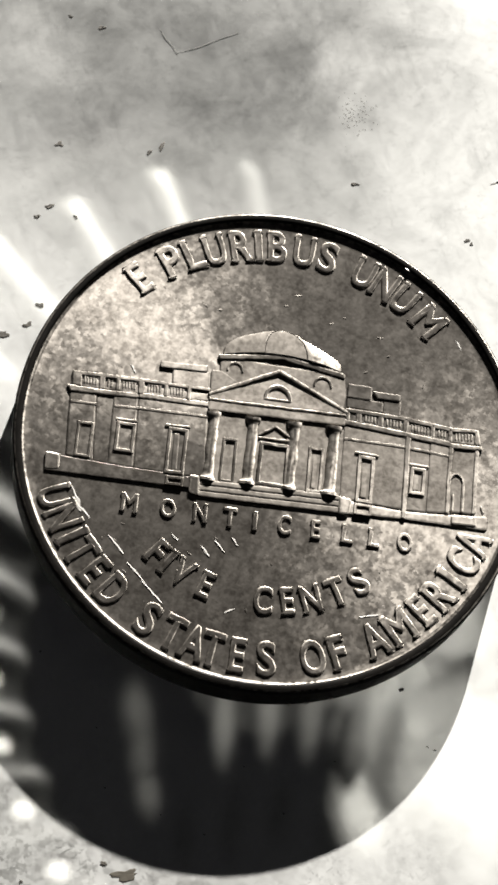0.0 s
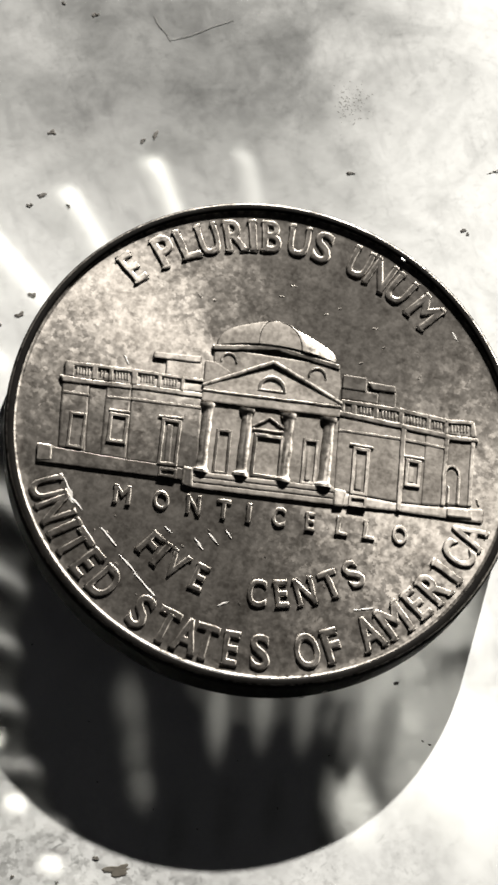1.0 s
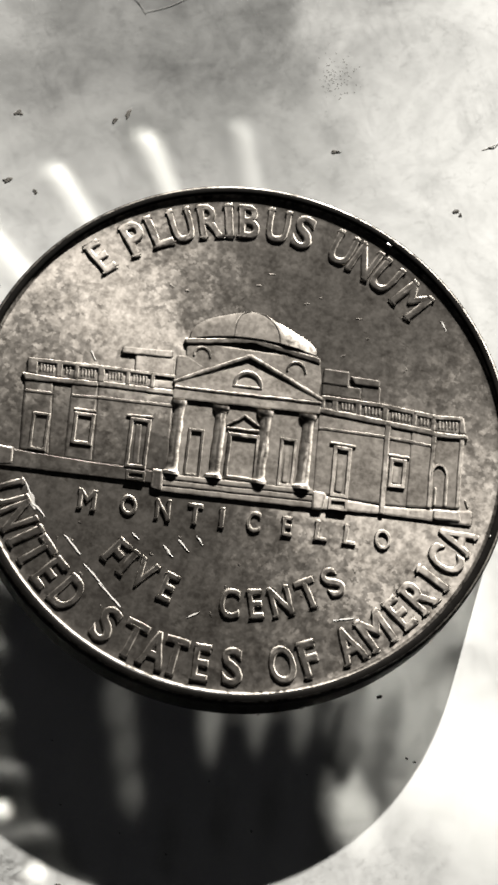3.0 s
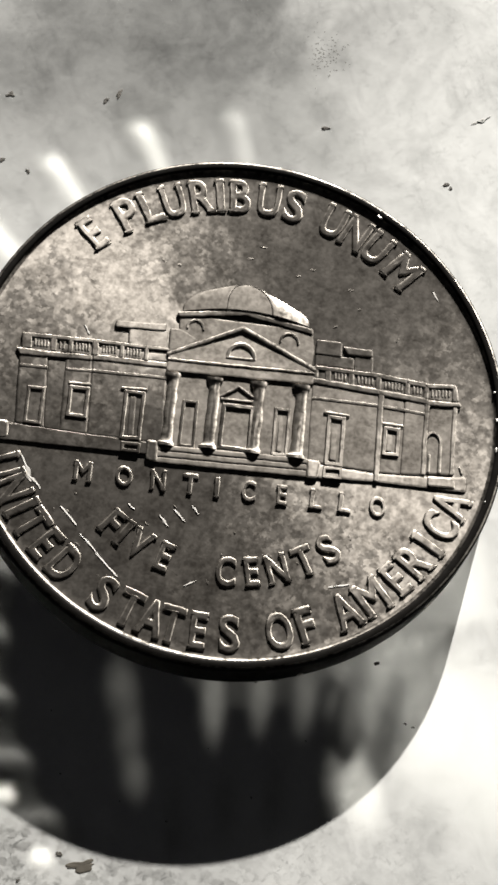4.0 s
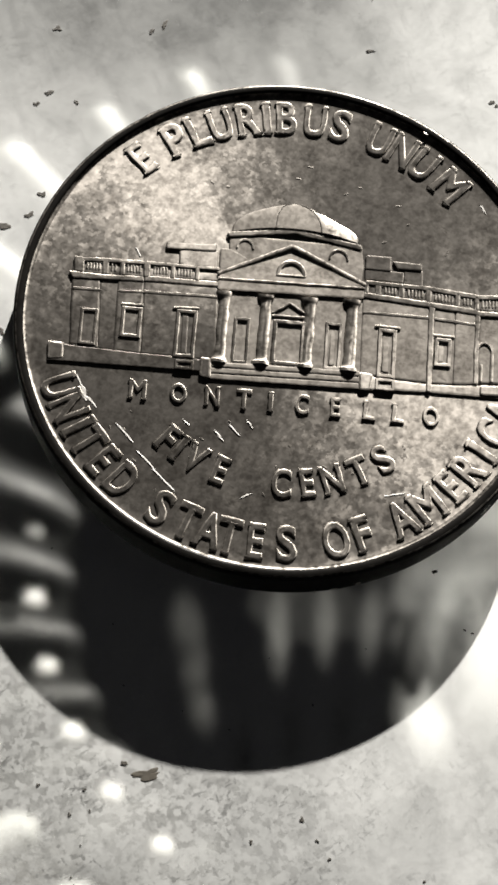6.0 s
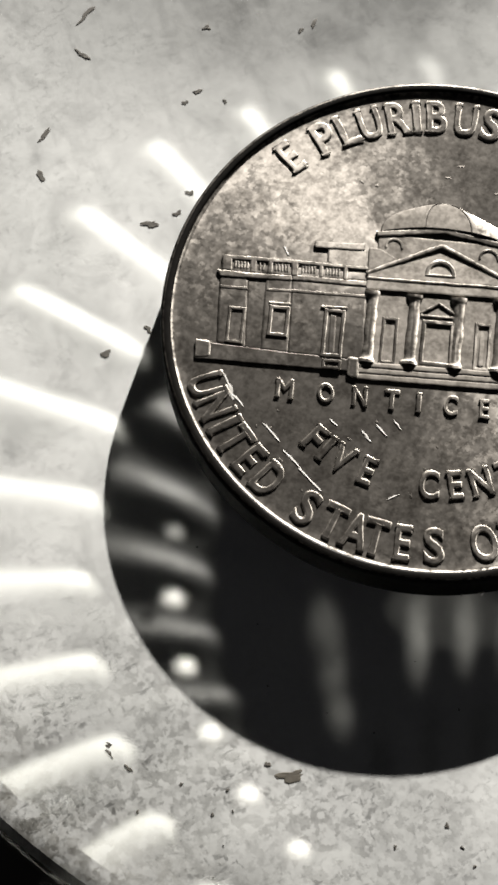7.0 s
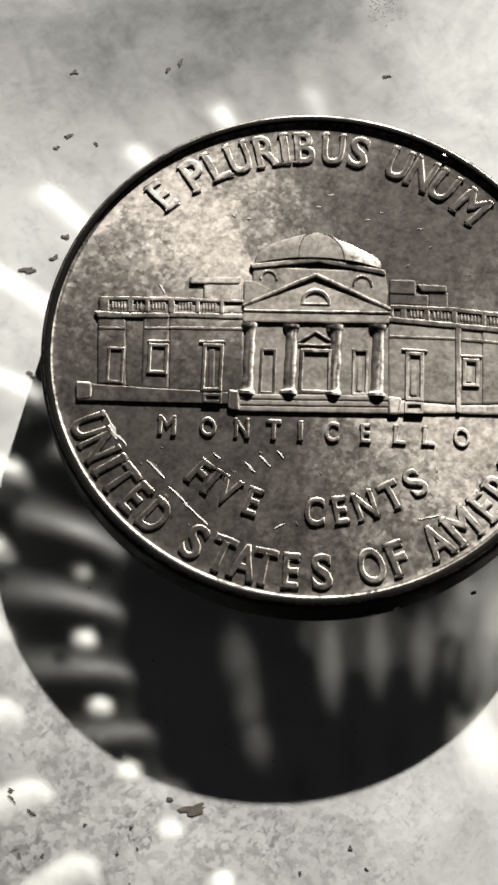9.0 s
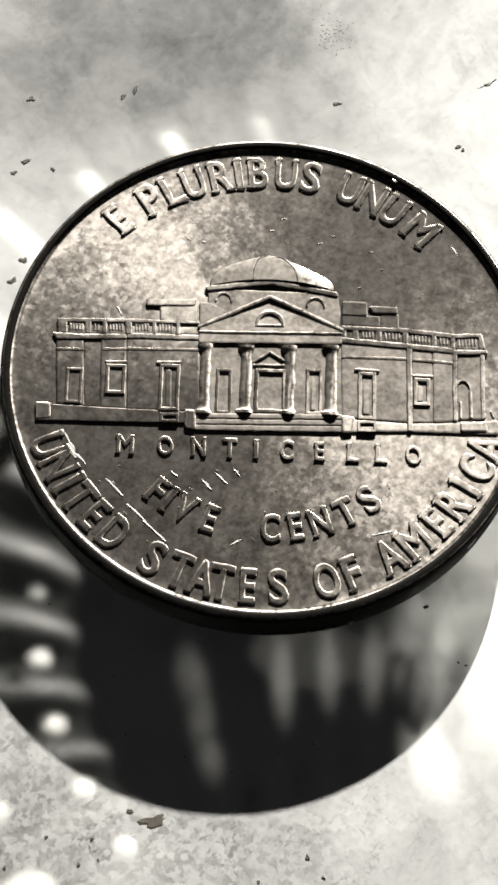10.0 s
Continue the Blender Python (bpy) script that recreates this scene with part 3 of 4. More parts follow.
plate("entablature", [(-2.82, 1.58), (3.02, 1.77), (3.03, 1.25), (-2.79, 1.05)], 0.00, 0.26, 0.040, metal=SATIN, lean=(0.0, 0.02))
plate("pediment", [(-2.78, 1.82), (0.06, 3.30), (2.99, 1.92), (3.00, 1.77), (-2.77, 1.59)], 0.00, 0.22, 0.030, metal=SATIN, lean=(0.0, 0.03))
plate("portico_block", [(-2.83, 2.91), (-2.37, 2.93), (-1.43, 2.45), (-2.78, 1.79)], 0.00, 0.17, 0.030, metal=SATIN)
plate("drum", [(-2.49, 3.58), (2.83, 3.56), (2.94, 2.65), (2.90, 2.00), (0.07, 3.17), (-2.15, 2.03), (-2.45, 2.79)], 0.00, 0.15, 0.030, metal=SATIN)
plate("drum_cornice", [(-2.63, 3.65), (0.09, 4.09), (2.83, 3.63), (2.83, 3.42), (0.09, 3.88), (-2.53, 3.44)], 0.10, 0.27, 0.030, "", WORN_LIT)
plate("step", [(-2.77, -2.07), (3.03, -1.89), (3.03, -2.11), (-2.76, -2.29)], 0.00, 0.30, 0.030, metal=SATIN)
plate("step", [(-2.81, -2.32), (3.08, -2.13), (3.08, -2.36), (-2.80, -2.54)], 0.00, 0.25, 0.030, metal=SATIN)
plate("step", [(-2.84, -2.57), (3.13, -2.38), (3.13, -2.65), (-2.83, -2.79)], 0.00, 0.20, 0.030, metal=SATIN)
plate("pier", [(-3.23, -1.91), (-2.78, -1.94), (-2.74, -2.79), (-3.20, -2.71)], 0.00, 0.30, 0.050, "", WORN_LIT)
plate("pier", [(2.96, -1.94), (3.55, -1.96), (3.47, -2.66), (3.02, -2.71)], 0.00, 0.30, 0.050, "", WORN_LIT)
plate("wall", [(2.98, 1.46), (5.66, 1.27), (5.67, -2.12), (3.03, -1.99)], 0.00, 0.14, 0.040, metal=SATIN)
plate("wall", [(5.84, 1.17), (6.69, 1.16), (6.68, -2.08), (5.85, -2.11)], 0.00, 0.16, 0.040, metal=SATIN)
plate("wall", [(6.69, 1.16), (7.53, 1.09), (7.52, -1.99), (6.68, -2.08)], 0.00, 0.19, 0.050, metal=SATIN)
plate("wall", [(7.67, 1.00), (8.77, 1.10), (8.73, -1.84), (7.65, -1.93)], 0.00, 0.13, 0.040, metal=SATIN)
plate("corner_pier", [(5.63, 1.34), (5.84, 1.33), (5.85, -2.51), (5.65, -2.49)], 0.08, 0.26, 0.025, "", WORN_LIT)
plate("corner_pier", [(7.49, 1.25), (7.67, 1.20), (7.65, -1.98), (7.47, -1.99)], 0.08, 0.26, 0.025, "", WORN_LIT)
plate("corner_pier", [(8.61, 1.09), (8.79, 1.10), (8.76, -1.84), (8.60, -1.84)], 0.05, 0.22, 0.025, "", WORN_LIT)
plate("cornice", [(2.98, 1.56), (5.66, 1.40), (5.66, 1.17), (2.98, 1.33)], 0.10, 0.25, 0.030, "", WORN_LIT)
plate("cornice", [(5.61, 1.39), (7.49, 1.27), (7.62, 1.20), (8.91, 1.23), (8.95, 1.06), (7.62, 0.97), (7.44, 1.04), (5.61, 1.16)], 0.10, 0.28, 0.030, "", WORN_LIT)
plate("frieze_line", [(3.01, 0.74), (5.66, 0.76), (5.66, 0.65), (3.01, 0.64)], 0.10, 0.19, 0.012, "", WORN_LIT)
plate("frieze_line", [(5.84, 0.76), (7.53, 0.63), (7.53, 0.53), (5.84, 0.64)], 0.10, 0.23, 0.012, "", WORN_LIT)
plate("parapet", [(3.02, 1.92), (5.65, 1.78), (7.49, 1.66), (8.68, 1.76), (8.81, 1.25), (7.49, 1.25), (5.66, 1.40), (3.02, 1.54)], 0.00, 0.15, 0.030)
plate("parapet_rail", [(3.01, 2.08), (5.65, 2.07), (7.60, 1.90), (8.68, 1.97), (8.68, 1.82), (7.56, 1.71), (5.65, 1.89), (3.02, 1.92)], 0.05, 0.27, 0.020, "", WORN_LIT)
plate("parapet_post", [(3.01, 2.05), (3.17, 2.06), (3.18, 1.52), (3.02, 1.54)], 0.10, 0.25, 0.030, "", WORN_LIT)
plate("parapet_post", [(3.45, 2.05), (3.68, 2.03), (3.69, 1.49), (3.46, 1.50)], 0.10, 0.25, 0.030, "", WORN_LIT)
plate("parapet_post", [(4.37, 2.06), (4.60, 2.05), (4.60, 1.45), (4.37, 1.47)], 0.10, 0.25, 0.030, "", WORN_LIT)
plate("parapet_post", [(5.47, 2.03), (5.70, 2.02), (5.70, 1.37), (5.47, 1.39)], 0.10, 0.27, 0.030, "", WORN_LIT)
plate("parapet_post", [(6.66, 1.96), (6.85, 1.94), (6.85, 1.30), (6.66, 1.31)], 0.10, 0.27, 0.030, "", WORN_LIT)
plate("parapet_post", [(7.42, 1.89), (7.60, 1.87), (7.60, 1.20), (7.42, 1.22)], 0.10, 0.27, 0.030, "", WORN_LIT)
plate("parapet_post", [(8.55, 1.94), (8.71, 1.95), (8.86, 1.26), (8.58, 1.24)], 0.10, 0.27, 0.030, "", WORN_LIT)
plate("attic", [(3.00, 3.22), (4.03, 3.22), (4.04, 2.59), (3.00, 2.60)], 0.00, 0.20, 0.030)
plate("attic", [(4.08, 3.04), (5.28, 3.04), (5.28, 2.75), (4.27, 2.73)], 0.00, 0.24, 0.030)
plate("attic", [(3.00, 2.60), (4.55, 2.61), (4.55, 2.12), (3.01, 2.13)], 0.00, 0.13, 0.030)
plate("attic", [(4.55, 2.77), (5.33, 2.75), (5.33, 2.05), (4.55, 2.07)], 0.00, 0.12, 0.030)
plate("plinth", [(3.42, -2.07), (5.67, -2.17), (7.70, -2.03), (9.32, -1.86), (9.31, -2.51), (5.67, -2.52), (3.42, -2.64)], 0.00, 0.18, 0.050)
plate("plinth_block", [(7.74, -2.03), (8.78, -1.98), (8.86, -2.40), (7.74, -2.43)], 0.12, 0.26, 0.040, "", WORN_LIT)
bar("raking_cornice", (-2.82, 1.76), (0.06, 3.30), 0.16, 0.15, 0.33)
bar("raking_cornice", (0.06, 3.30), (3.04, 1.87), 0.18, 0.15, 0.33)
bar("raking_cornice", (-2.77, 1.56), (3.00, 1.72), 0.11, 0.15, 0.33)
frame_ring("window", (-6.47, -0.04), (-5.63, -1.37), 0.14, 0.12, 0.27)
frame_ring("window", (-4.32, 0.06), (-3.47, -2.02), 0.14, 0.10, 0.24)
frame_ring("window_sill", (-4.21, -2.10), (-3.45, -2.52), 0.11, 0.15, 0.28)
frame_ring("window", (-2.04, -0.05), (-1.38, -2.03), 0.11, 0.06, 0.20)
frame_ring("door", (-0.50, 0.02), (0.80, -1.93), 0.14, 0.06, 0.22)
frame_ring("window", (1.57, 0.11), (2.24, -1.92), 0.11, 0.06, 0.20)
frame_ring("window", (3.66, 0.05), (4.41, -2.08), 0.14, 0.10, 0.25)
frame_ring("window_sill", (3.64, -2.11), (4.41, -2.62), 0.11, 0.15, 0.27)
frame_ring("window", (5.89, -0.13), (6.57, -1.38), 0.14, 0.12, 0.27)
frame_ring("doorway", (-8.05, -0.26), (-7.35, -1.84), 0.11, 0.10, 0.24)
bar("door_pediment", (-0.58, 0.27), (0.11, 0.76), 0.09, 0.06, 0.24)
bar("door_pediment", (0.11, 0.76), (0.83, 0.31), 0.09, 0.06, 0.24)
bar("door_pediment", (-0.57, 0.17), (0.84, 0.21), 0.09, 0.06, 0.22)
bar("window_head", (-4.44, 0.10), (-3.44, 0.15), 0.11, 0.10, 0.28)
bar("window_head", (-6.48, 0.04), (-5.66, 0.07), 0.11, 0.10, 0.28)
bar("window_head", (3.54, 0.13), (4.52, 0.12), 0.11, 0.10, 0.28)
bar("window_head", (5.84, -0.03), (6.66, -0.04), 0.11, 0.10, 0.28)
column(-2.41, 1.01, -2.05, 0.15)
column(-0.76, 1.03, -1.98, 0.16)
column(0.97, 1.08, -1.95, 0.16)
column(2.67, 1.16, -1.95, 0.17)

# dome: a low swelling shell with three facets and a ridge between them
def dome_point(u, v):
    """u from -1 to 1 across, v from 0 at the drum to 1 at the crown."""
    w = math.sqrt(max(0.0, 1 - v * v))
    x = 0.12 + 2.5 * u * w - 0.1 * v
    y = 3.72 + 0.36 * (1 - u * u) * w + 1.42 * v * (1 - 0.08 * u * u)
    tilt = 0.1 * (u + 0.32) if u < -0.32 else 0.0
    lean = min(1.0, max(0.0, (u - 0.42) / 0.12))
    tilt += lean * (0.07 - 0.32 * v - 0.3 * max(0.0, u - 0.5))
    return (x, y, 0.2 + 1.6 * tilt + 0.16 * math.sqrt(w))


bm = bmesh.new()
across = [-1.0, -0.97, -0.9] + [-0.8 + 0.1 * k for k in range(17)] + [0.9, 0.97, 1.0]
rows = []
for k in range(14):
    v = math.sin(math.pi / 2 * k / 13)
    rows.append([bm.verts.new(dome_point(u, v)) for u in across])
for a, b in zip(rows, rows[1:]):
    for j in range(len(across) - 1):
        bm.faces.new((a[j], a[j + 1], b[j + 1], b[j]))
skirt = [r[0] for r in rows] + [r[-1] for r in rows[::-1]]
low = [bm.verts.new((v.co.x * 1.02, v.co.y + 0.03, 0.0)) for v in skirt]
for a, b, c, d in zip(skirt, skirt[1:], low[1:], low):
    if a.co != b.co:
        bm.faces.new((a, b, c, d))
foot = [bm.verts.new((v.co.x, v.co.y - 0.05, 0.12)) for v in rows[0]]
for a, b, c, d in zip(rows[0], rows[0][1:], foot[1:], foot):
    bm.faces.new((a, b, c, d))
bmesh.ops.remove_doubles(bm, verts=bm.verts, dist=1e-4)
bmesh.ops.recalc_face_normals(bm, faces=bm.faces)
# the right facet takes the lighter metal, so its lit side is in the colour
for f in bm.faces:
    c = f.calc_center_median()
    f.material_index = 1 if c.x - 0.12 > 0.5 * 2.5 * math.sqrt(max(0.0, 1 - ((c.y - 3.72) / 1.5) ** 2)) and c.y > 3.75 else 0
part("dome", bm, (SATIN, WORN_LIT), building, smooth=25)
for u in (-0.32, 0.42):
    bm = bmesh.new()
    rows = []
    for k in range(12):
        x, y, z = dome_point(u, math.sin(math.pi / 2 * k / 12))
        rows.append([bm.verts.new((x + d, y, z + h)) for d, h in ((-0.045, -0.01), (0.0, 0.05), (0.045, -0.01))])
    for a, b in zip(rows, rows[1:]):
        bm.faces.new((a[0], a[1], b[1], b[0]))
        bm.faces.new((a[1], a[2], b[2], b[1]))
    bmesh.ops.recalc_face_normals(bm, faces=bm.faces)
    part("rib", bm, METAL, building)
half_ring("lunette", 0.07, 1.98, 0.42, 0.5, 0.2, 0.2, 0.33)
bar("lunette_sill", (-0.5, 1.96), (0.64, 1.98), 0.1, 0.2, 0.33)
half_ring("drum_window", -1.84, 3.02, 0.26, 0.32, 0.12, 0.14, 0.24)
half_ring("drum_window", 1.92, 2.9, 0.3, 0.36, 0.12, 0.14, 0.24)
for x0, x1, y0, y1 in ((-8.05, -7.45, 1.6, 1.58), (-7.1, -6.8, 1.6, 1.6), (-6.45, -5.85, 1.62, 1.64), (-5.4, -4.8, 1.66, 1.68), (-4.45, -3.85, 1.68, 1.7), (3.8, 4.3, 1.76, 1.73), (4.7, 5.4, 1.72, 1.7), (5.8, 6.6, 1.66, 1.6), (6.95, 7.35, 1.58, 1.55), (7.7, 8.5, 1.52, 1.58)):
    for k in range(max(2, round((x1 - x0) / 0.13))):
        u = (k + 0.5) / max(2, round((x1 - x0) / 0.13))
        x, y = x0 + (x1 - x0) * u, y0 + (y1 - y0) * u
        bar("baluster", (x, y - 0.13), (x, y + 0.13), 0.075, 0.1, 0.22)
bar("initial", (8.72, -1.5), (8.76, -1.76), 0.1, 0.0, 0.12)
bar("initial", (9.0, -1.48), (9.1, -1.74), 0.1, 0.0, 0.12)
half_ring("archway", 7.9, -0.62, 0.24, 0.4, 0.13, 0.1, 0.26)
bar("jamb", (8.2, -0.6), (8.19, -1.82), 0.14, 0.1, 0.26)
bar("jamb", (7.78, -1.1), (7.77, -1.84), 0.1, 0.1, 0.24)
plate("pane", [(6.05, -0.35), (6.28, -0.36), (6.28, -1.2), (6.06, -1.2)], 0.08, 0.24, 0.03, "", SATIN, (0.02, 0.05))
plate("pane", [(3.86, -0.2), (4.12, -0.21), (4.13, -1.86), (3.87, -1.85)], 0.06, 0.22, 0.03, "", SATIN, (0.02, 0.03))
plate("pane", [(1.78, -0.12), (1.98, -0.12), (1.99, -1.75), (1.79, -1.76)], 0.04, 0.18, 0.03, "", SATIN, (0.02, 0.03))
plate("pane", [(-4.08, -0.2), (-3.84, -0.2), (-3.78, -1.85), (-4.02, -1.86)], 0.06, 0.2, 0.03)

# ---- lettering ----
SERIF_FOOT = "PLRINMTFAEBD"
SERIF_HEAD = "UNVMILPRBEDF"
GLYPHS = {}
# widths of the capitals as shares of their height
WIDTH = {"E": 0.58, "P": 0.74, "L": 0.74, "U": 0.8, "R": 0.84, "I": 0.36, "B": 0.72, "S": 0.66, "N": 0.86, "M": 1.02, "T": 0.78, "D": 0.8, "A": 0.92, "O": 0.86, "F": 0.66, "C": 0.76, "V": 0.86}


def letter_bmesh(ch, height, narrow, thick):
    """A raised capital with short serifs; origin at the middle of its foot."""
    cu = bpy.data.curves.new("glyph", "FONT")
    cu.body, cu.size, cu.resolution_u = ch, 1.0, 4
    ob = bpy.data.objects.new("glyph", cu)
    scene.collection.objects.link(ob)
    flat = bpy.data.meshes.new_from_object(ob)
    co = np.array([v.co[:2] for v in flat.vertices])
    bpy.data.meshes.remove(flat)
    low, high = co.min(0), co.max(0)
    size = high[1] - low[1]
    cu.extrude, cu.bevel_depth, cu.bevel_resolution, cu.offset = 0.012, 0.05, 3, -0.014
    solid = bpy.data.meshes.new_from_object(ob)
    bm = bmesh.new()
    bm.from_mesh(solid)
    bpy.data.meshes.remove(solid)
    bpy.data.objects.remove(ob)
    bpy.data.curves.remove(cu)

    def serifs(level, inward, choose):
        xs = sorted(co[np.abs(co[:, 1] - level) < 0.01 * size][:, 0])
        runs = []
        for x in xs:
            if runs and x - runs[-1][1] < 0.2 * size:
                runs[-1][1] = x
            else:
                runs.append([x, x])
        for a, b in choose(runs):
            m = bmesh.ops.create_cube(bm, size=1.0)["verts"]
            bmesh.ops.scale(bm, verts=m, vec=(min(b - a, 0.2 * size) + 0.2 * size, 0.075 * size, 0.14))
            top = [v for v in m if v.co.z > 0]
            bmesh.ops.scale(bm, verts=top, vec=(0.9, 0.6, 1.0))
            bmesh.ops.translate(bm, verts=m, vec=((a + b) / 2 if b - a < 0.25 * size else a + 0.06 * size, level + inward * 0.035 * size, 0.0))

    if ch in SERIF_FOOT:
        serifs(low[1], 1, lambda r: r)
    if ch in SERIF_HEAD:
        serifs(high[1], -1, lambda r: r)
    xs = [v.co.x for v in bm.verts]
    bmesh.ops.translate(bm, verts=bm.verts, vec=(-(min(xs) + max(xs)) / 2, -low[1], 0.0))
    wide = WIDTH[ch] * height * narrow / (max(xs) - min(xs))
    bmesh.ops.scale(bm, verts=bm.verts, vec=(wide, height / size, thick / 0.14))
    long = [e for e in bm.edges if e.calc_length() > 0.3]
    bmesh.ops.subdivide_edges(bm, edges=long, cuts=2)
    for v in bm.verts:
        v.co.x, v.co.y = worn(v.co.x + ord(ch), v.co.y, 0.03)
        v.co.x -= ord(ch)
        v.co.z *= 0.95 + 0.45 * noise.noise(Vector((v.co.x * 2.4, v.co.y * 2.4, ord(ch))))
    return bm


def letter(ch, height, narrow, thick, m):
    key = (ch, height)
    if key not in GLYPHS:
        ob = part("letter", letter_bmesh(ch, height, narrow, thick), WORN_LIT, coin, smooth=40)
        GLYPHS[key] = ob.data
    else:
        ob = new("letter", GLYPHS[key])
        ob.parent = coin
    ob.matrix_basis = m


def ring_text(text, angles, foot, height, narrow, thick, inwards):
    """Capitals round the coin at the given angles, heads outwards or inwards."""
    for ch, a in zip(text, angles):
        turn = a + 90 if inwards else a - 90
        x, y = foot * math.cos(radians(a)), foot * math.sin(radians(a))
        letter(ch, height, narrow, thick, pose(x * MM, y * MM, (FIELD + 0.02) * MM, 0, 0, turn))


ring_text("EPLURIBUSUNUM", [a - 1.7 for a in (135.2, 125.1, 118.6, 112.6, 105.3, 100.5, 95.6, 88.0, 81.4, 70.7, 64.3, 57.7, 48.8)], 8.5, 1.42, 0.9, 0.092, False)
ring_text("UNITEDSTATESOFAMERICA", [a - 1.7 for a in (-154.9, -149, -143.6, -139, -133.2, -126.7, -115.2, -108.3, -102.6, -97.8, -91.5, -84.3, -72.6, -66.2, -56.1, -48.8, -41.4, -35.0, -29.4, -23.8, -17.6)], 9.95, 1.36, 0.88, 0.092, True)
ring_text("FIVECENTS", [a - 1.7 for a in (-125.8, -120.8, -114.8, -105.9, -85.9, -77.6, -69.4, -60.2, -51.4)], 7.4, 1.1, 0.95, 0.085, True)
for k, ch in enumerate("MONTICELLO"):
    x = (-5.53, -3.93, -2.62, -1.39, -0.34, 0.87, 2.16, 3.48, 4.6, 5.89)[k]
    letter(ch, 0.78, 0.95, 0.08, pose(x * MM, -3.9 * MM, (FIELD + 0.02) * MM))


# ---- crumbs and flakes lying on the glass ----
def crumb(x, y, length, width, turn, group="crumbs on the glass", label="small dark crumb of dirt lying on scuffed glass", height=0.02, material=FLAKE):
    """A flat ragged bit of dirt, curled a little at its rim."""
    bm = bmesh.new()
    r = random.Random(int(x * 37 + y * 91))
    n = 26
    p = [r.uniform(0, 6.28) for _ in range(4)]
    low, mid = [], []
    for k in range(n):
        a = 2 * math.pi * k / n
        f = 0.86 + 0.2 * math.sin(2 * a + p[0]) + 0.16 * math.sin(3 * a + p[1]) + 0.12 * math.sin(5 * a + p[2]) + r.uniform(-0.12, 0.12)
        px, py = 0.5 * length * f * math.cos(a), 0.5 * width * f * math.sin(a) + 0.12 * width * math.sin(2.2 * math.cos(a) + p[3])
        low.append(bm.verts.new((px, py, 0.0)))
        mid.append(bm.verts.new((px * 0.86, py * 0.86, height * r.uniform(0.5, 1.0))))
    top = bm.verts.new((0, 0, height * 0.8))
    for k in range(n):
        j = (k + 1) % n
        bm.faces.new((low[k], low[j], mid[j], mid[k]))
        bm.faces.new((mid[k], mid[j], top))
    bm.faces.new(low[::-1])
    ob = part("crumb", bm, material, None, smooth=0)
    ob.matrix_basis = pose(x * MM, y * MM, 0.004 * MM, 0, 0, turn)
    return tagged(ob, label, "crumb", group)


LONG = "thin dark sliver of dry leaf on scuffed glass"
crumb(-16.2, 13.2, 1.15, 0.26, 58, label=LONG)
crumb(-16.0, 11.2, 0.75, 0.26, -38, label=LONG)
crumb(-16.9, 7.1, 1.0, 0.22, 58, label=LONG)
crumb(-16.7, 5.2, 0.62, 0.32, -45)
crumb(-18.7, 5.2, 0.3, 0.3, 0)
for x, y, l, w, a in ((-10.9, 10.1, 0.36, 0.26, 10), (-11.35, 9.5, 0.28, 0.22, 20), (-9.7, 9.8, 0.22, 0.18, -30), (-10.5, 5.25, 0.36, 0.28, -35), (-10.85, 4.25, 0.36, 0.3, 10), (-11.9, 3.6, 0.75, 0.36, 15), (-11.2, -1.1, 0.4, 0.24, -30), (-12.7, -2.4, 0.6, 0.28, 15)):
    crumb(x, y, l, w, a)
for x, y, l, w, a in ((-6.5, 14.15, 0.5, 0.22, 80), (-7.0, 13.75, 0.32, 0.2, 30), (-20.1, 10.9, 0.2, 0.16, 0), (-11.0, 13.3, 0.34, 0.3, 0), (2.4, 14.1, 0.5, 0.14, 15), (7.8, 12.3, 0.3, 0.2, 30), (8.0, 12.15, 0.2, 0.14, 0)):
    crumb(x, y, l, w, a)
for x, y, l, w, a in ((11.3, 0.3, 0.4, 0.1, 20), (11.6, -3.1, 0.9, 0.08, 5), (8.9, 15.6, 0.7, 0.1, 30)):
    crumb(x, y, l, w, a, label="thin grey shred of lint on the glass", height=0.012, material=LINT)
for x, y, l, w, a in ((6.8, -9.0, 0.22, 0.2, 0), (8.4, -11.3, 0.12, 0.1, 0), (-9.9, -18.2, 0.45, 0.12, -40), (-9.1, -18.65, 0.42, 0.14, -20), (-9.95, -17.9, 0.3, 0.2, 0), (-4.1, -17.8, 0.24, 0.2, 0), (2.6, -19.1, 0.22, 0.18, 0), (-10.1, 19.8, 0.4, 0.22, 40), (-11.6, 20.1, 0.22, 0.14, 0), (8.1, -11.2, 0.1, 0.1, 0)):
    crumb(x, y, l, w, a)

crumb(-3.25, -18.1, 1.35, 0.4, 20, label="torn brown flake of dry leaf on dusty glass", height=0.012, material=LEAF)
# fine grit strewn over the dirtiest part of the glass
dice = random.Random(5)
for k in range(36):
    x, y, size = dice.uniform(-11, 8), dice.uniform(-24.5, -18.6), dice.uniform(0.06, 0.17)
    if math.hypot(x - GLASS_AT[0], y - GLASS_AT[1]) < 30.8:
        crumb(x, y, size, size * dice.uniform(0.6, 1.0), dice.uniform(0, 180), "grit on the glass", "tiny dark grain of grit on dusty glass", 0.02)
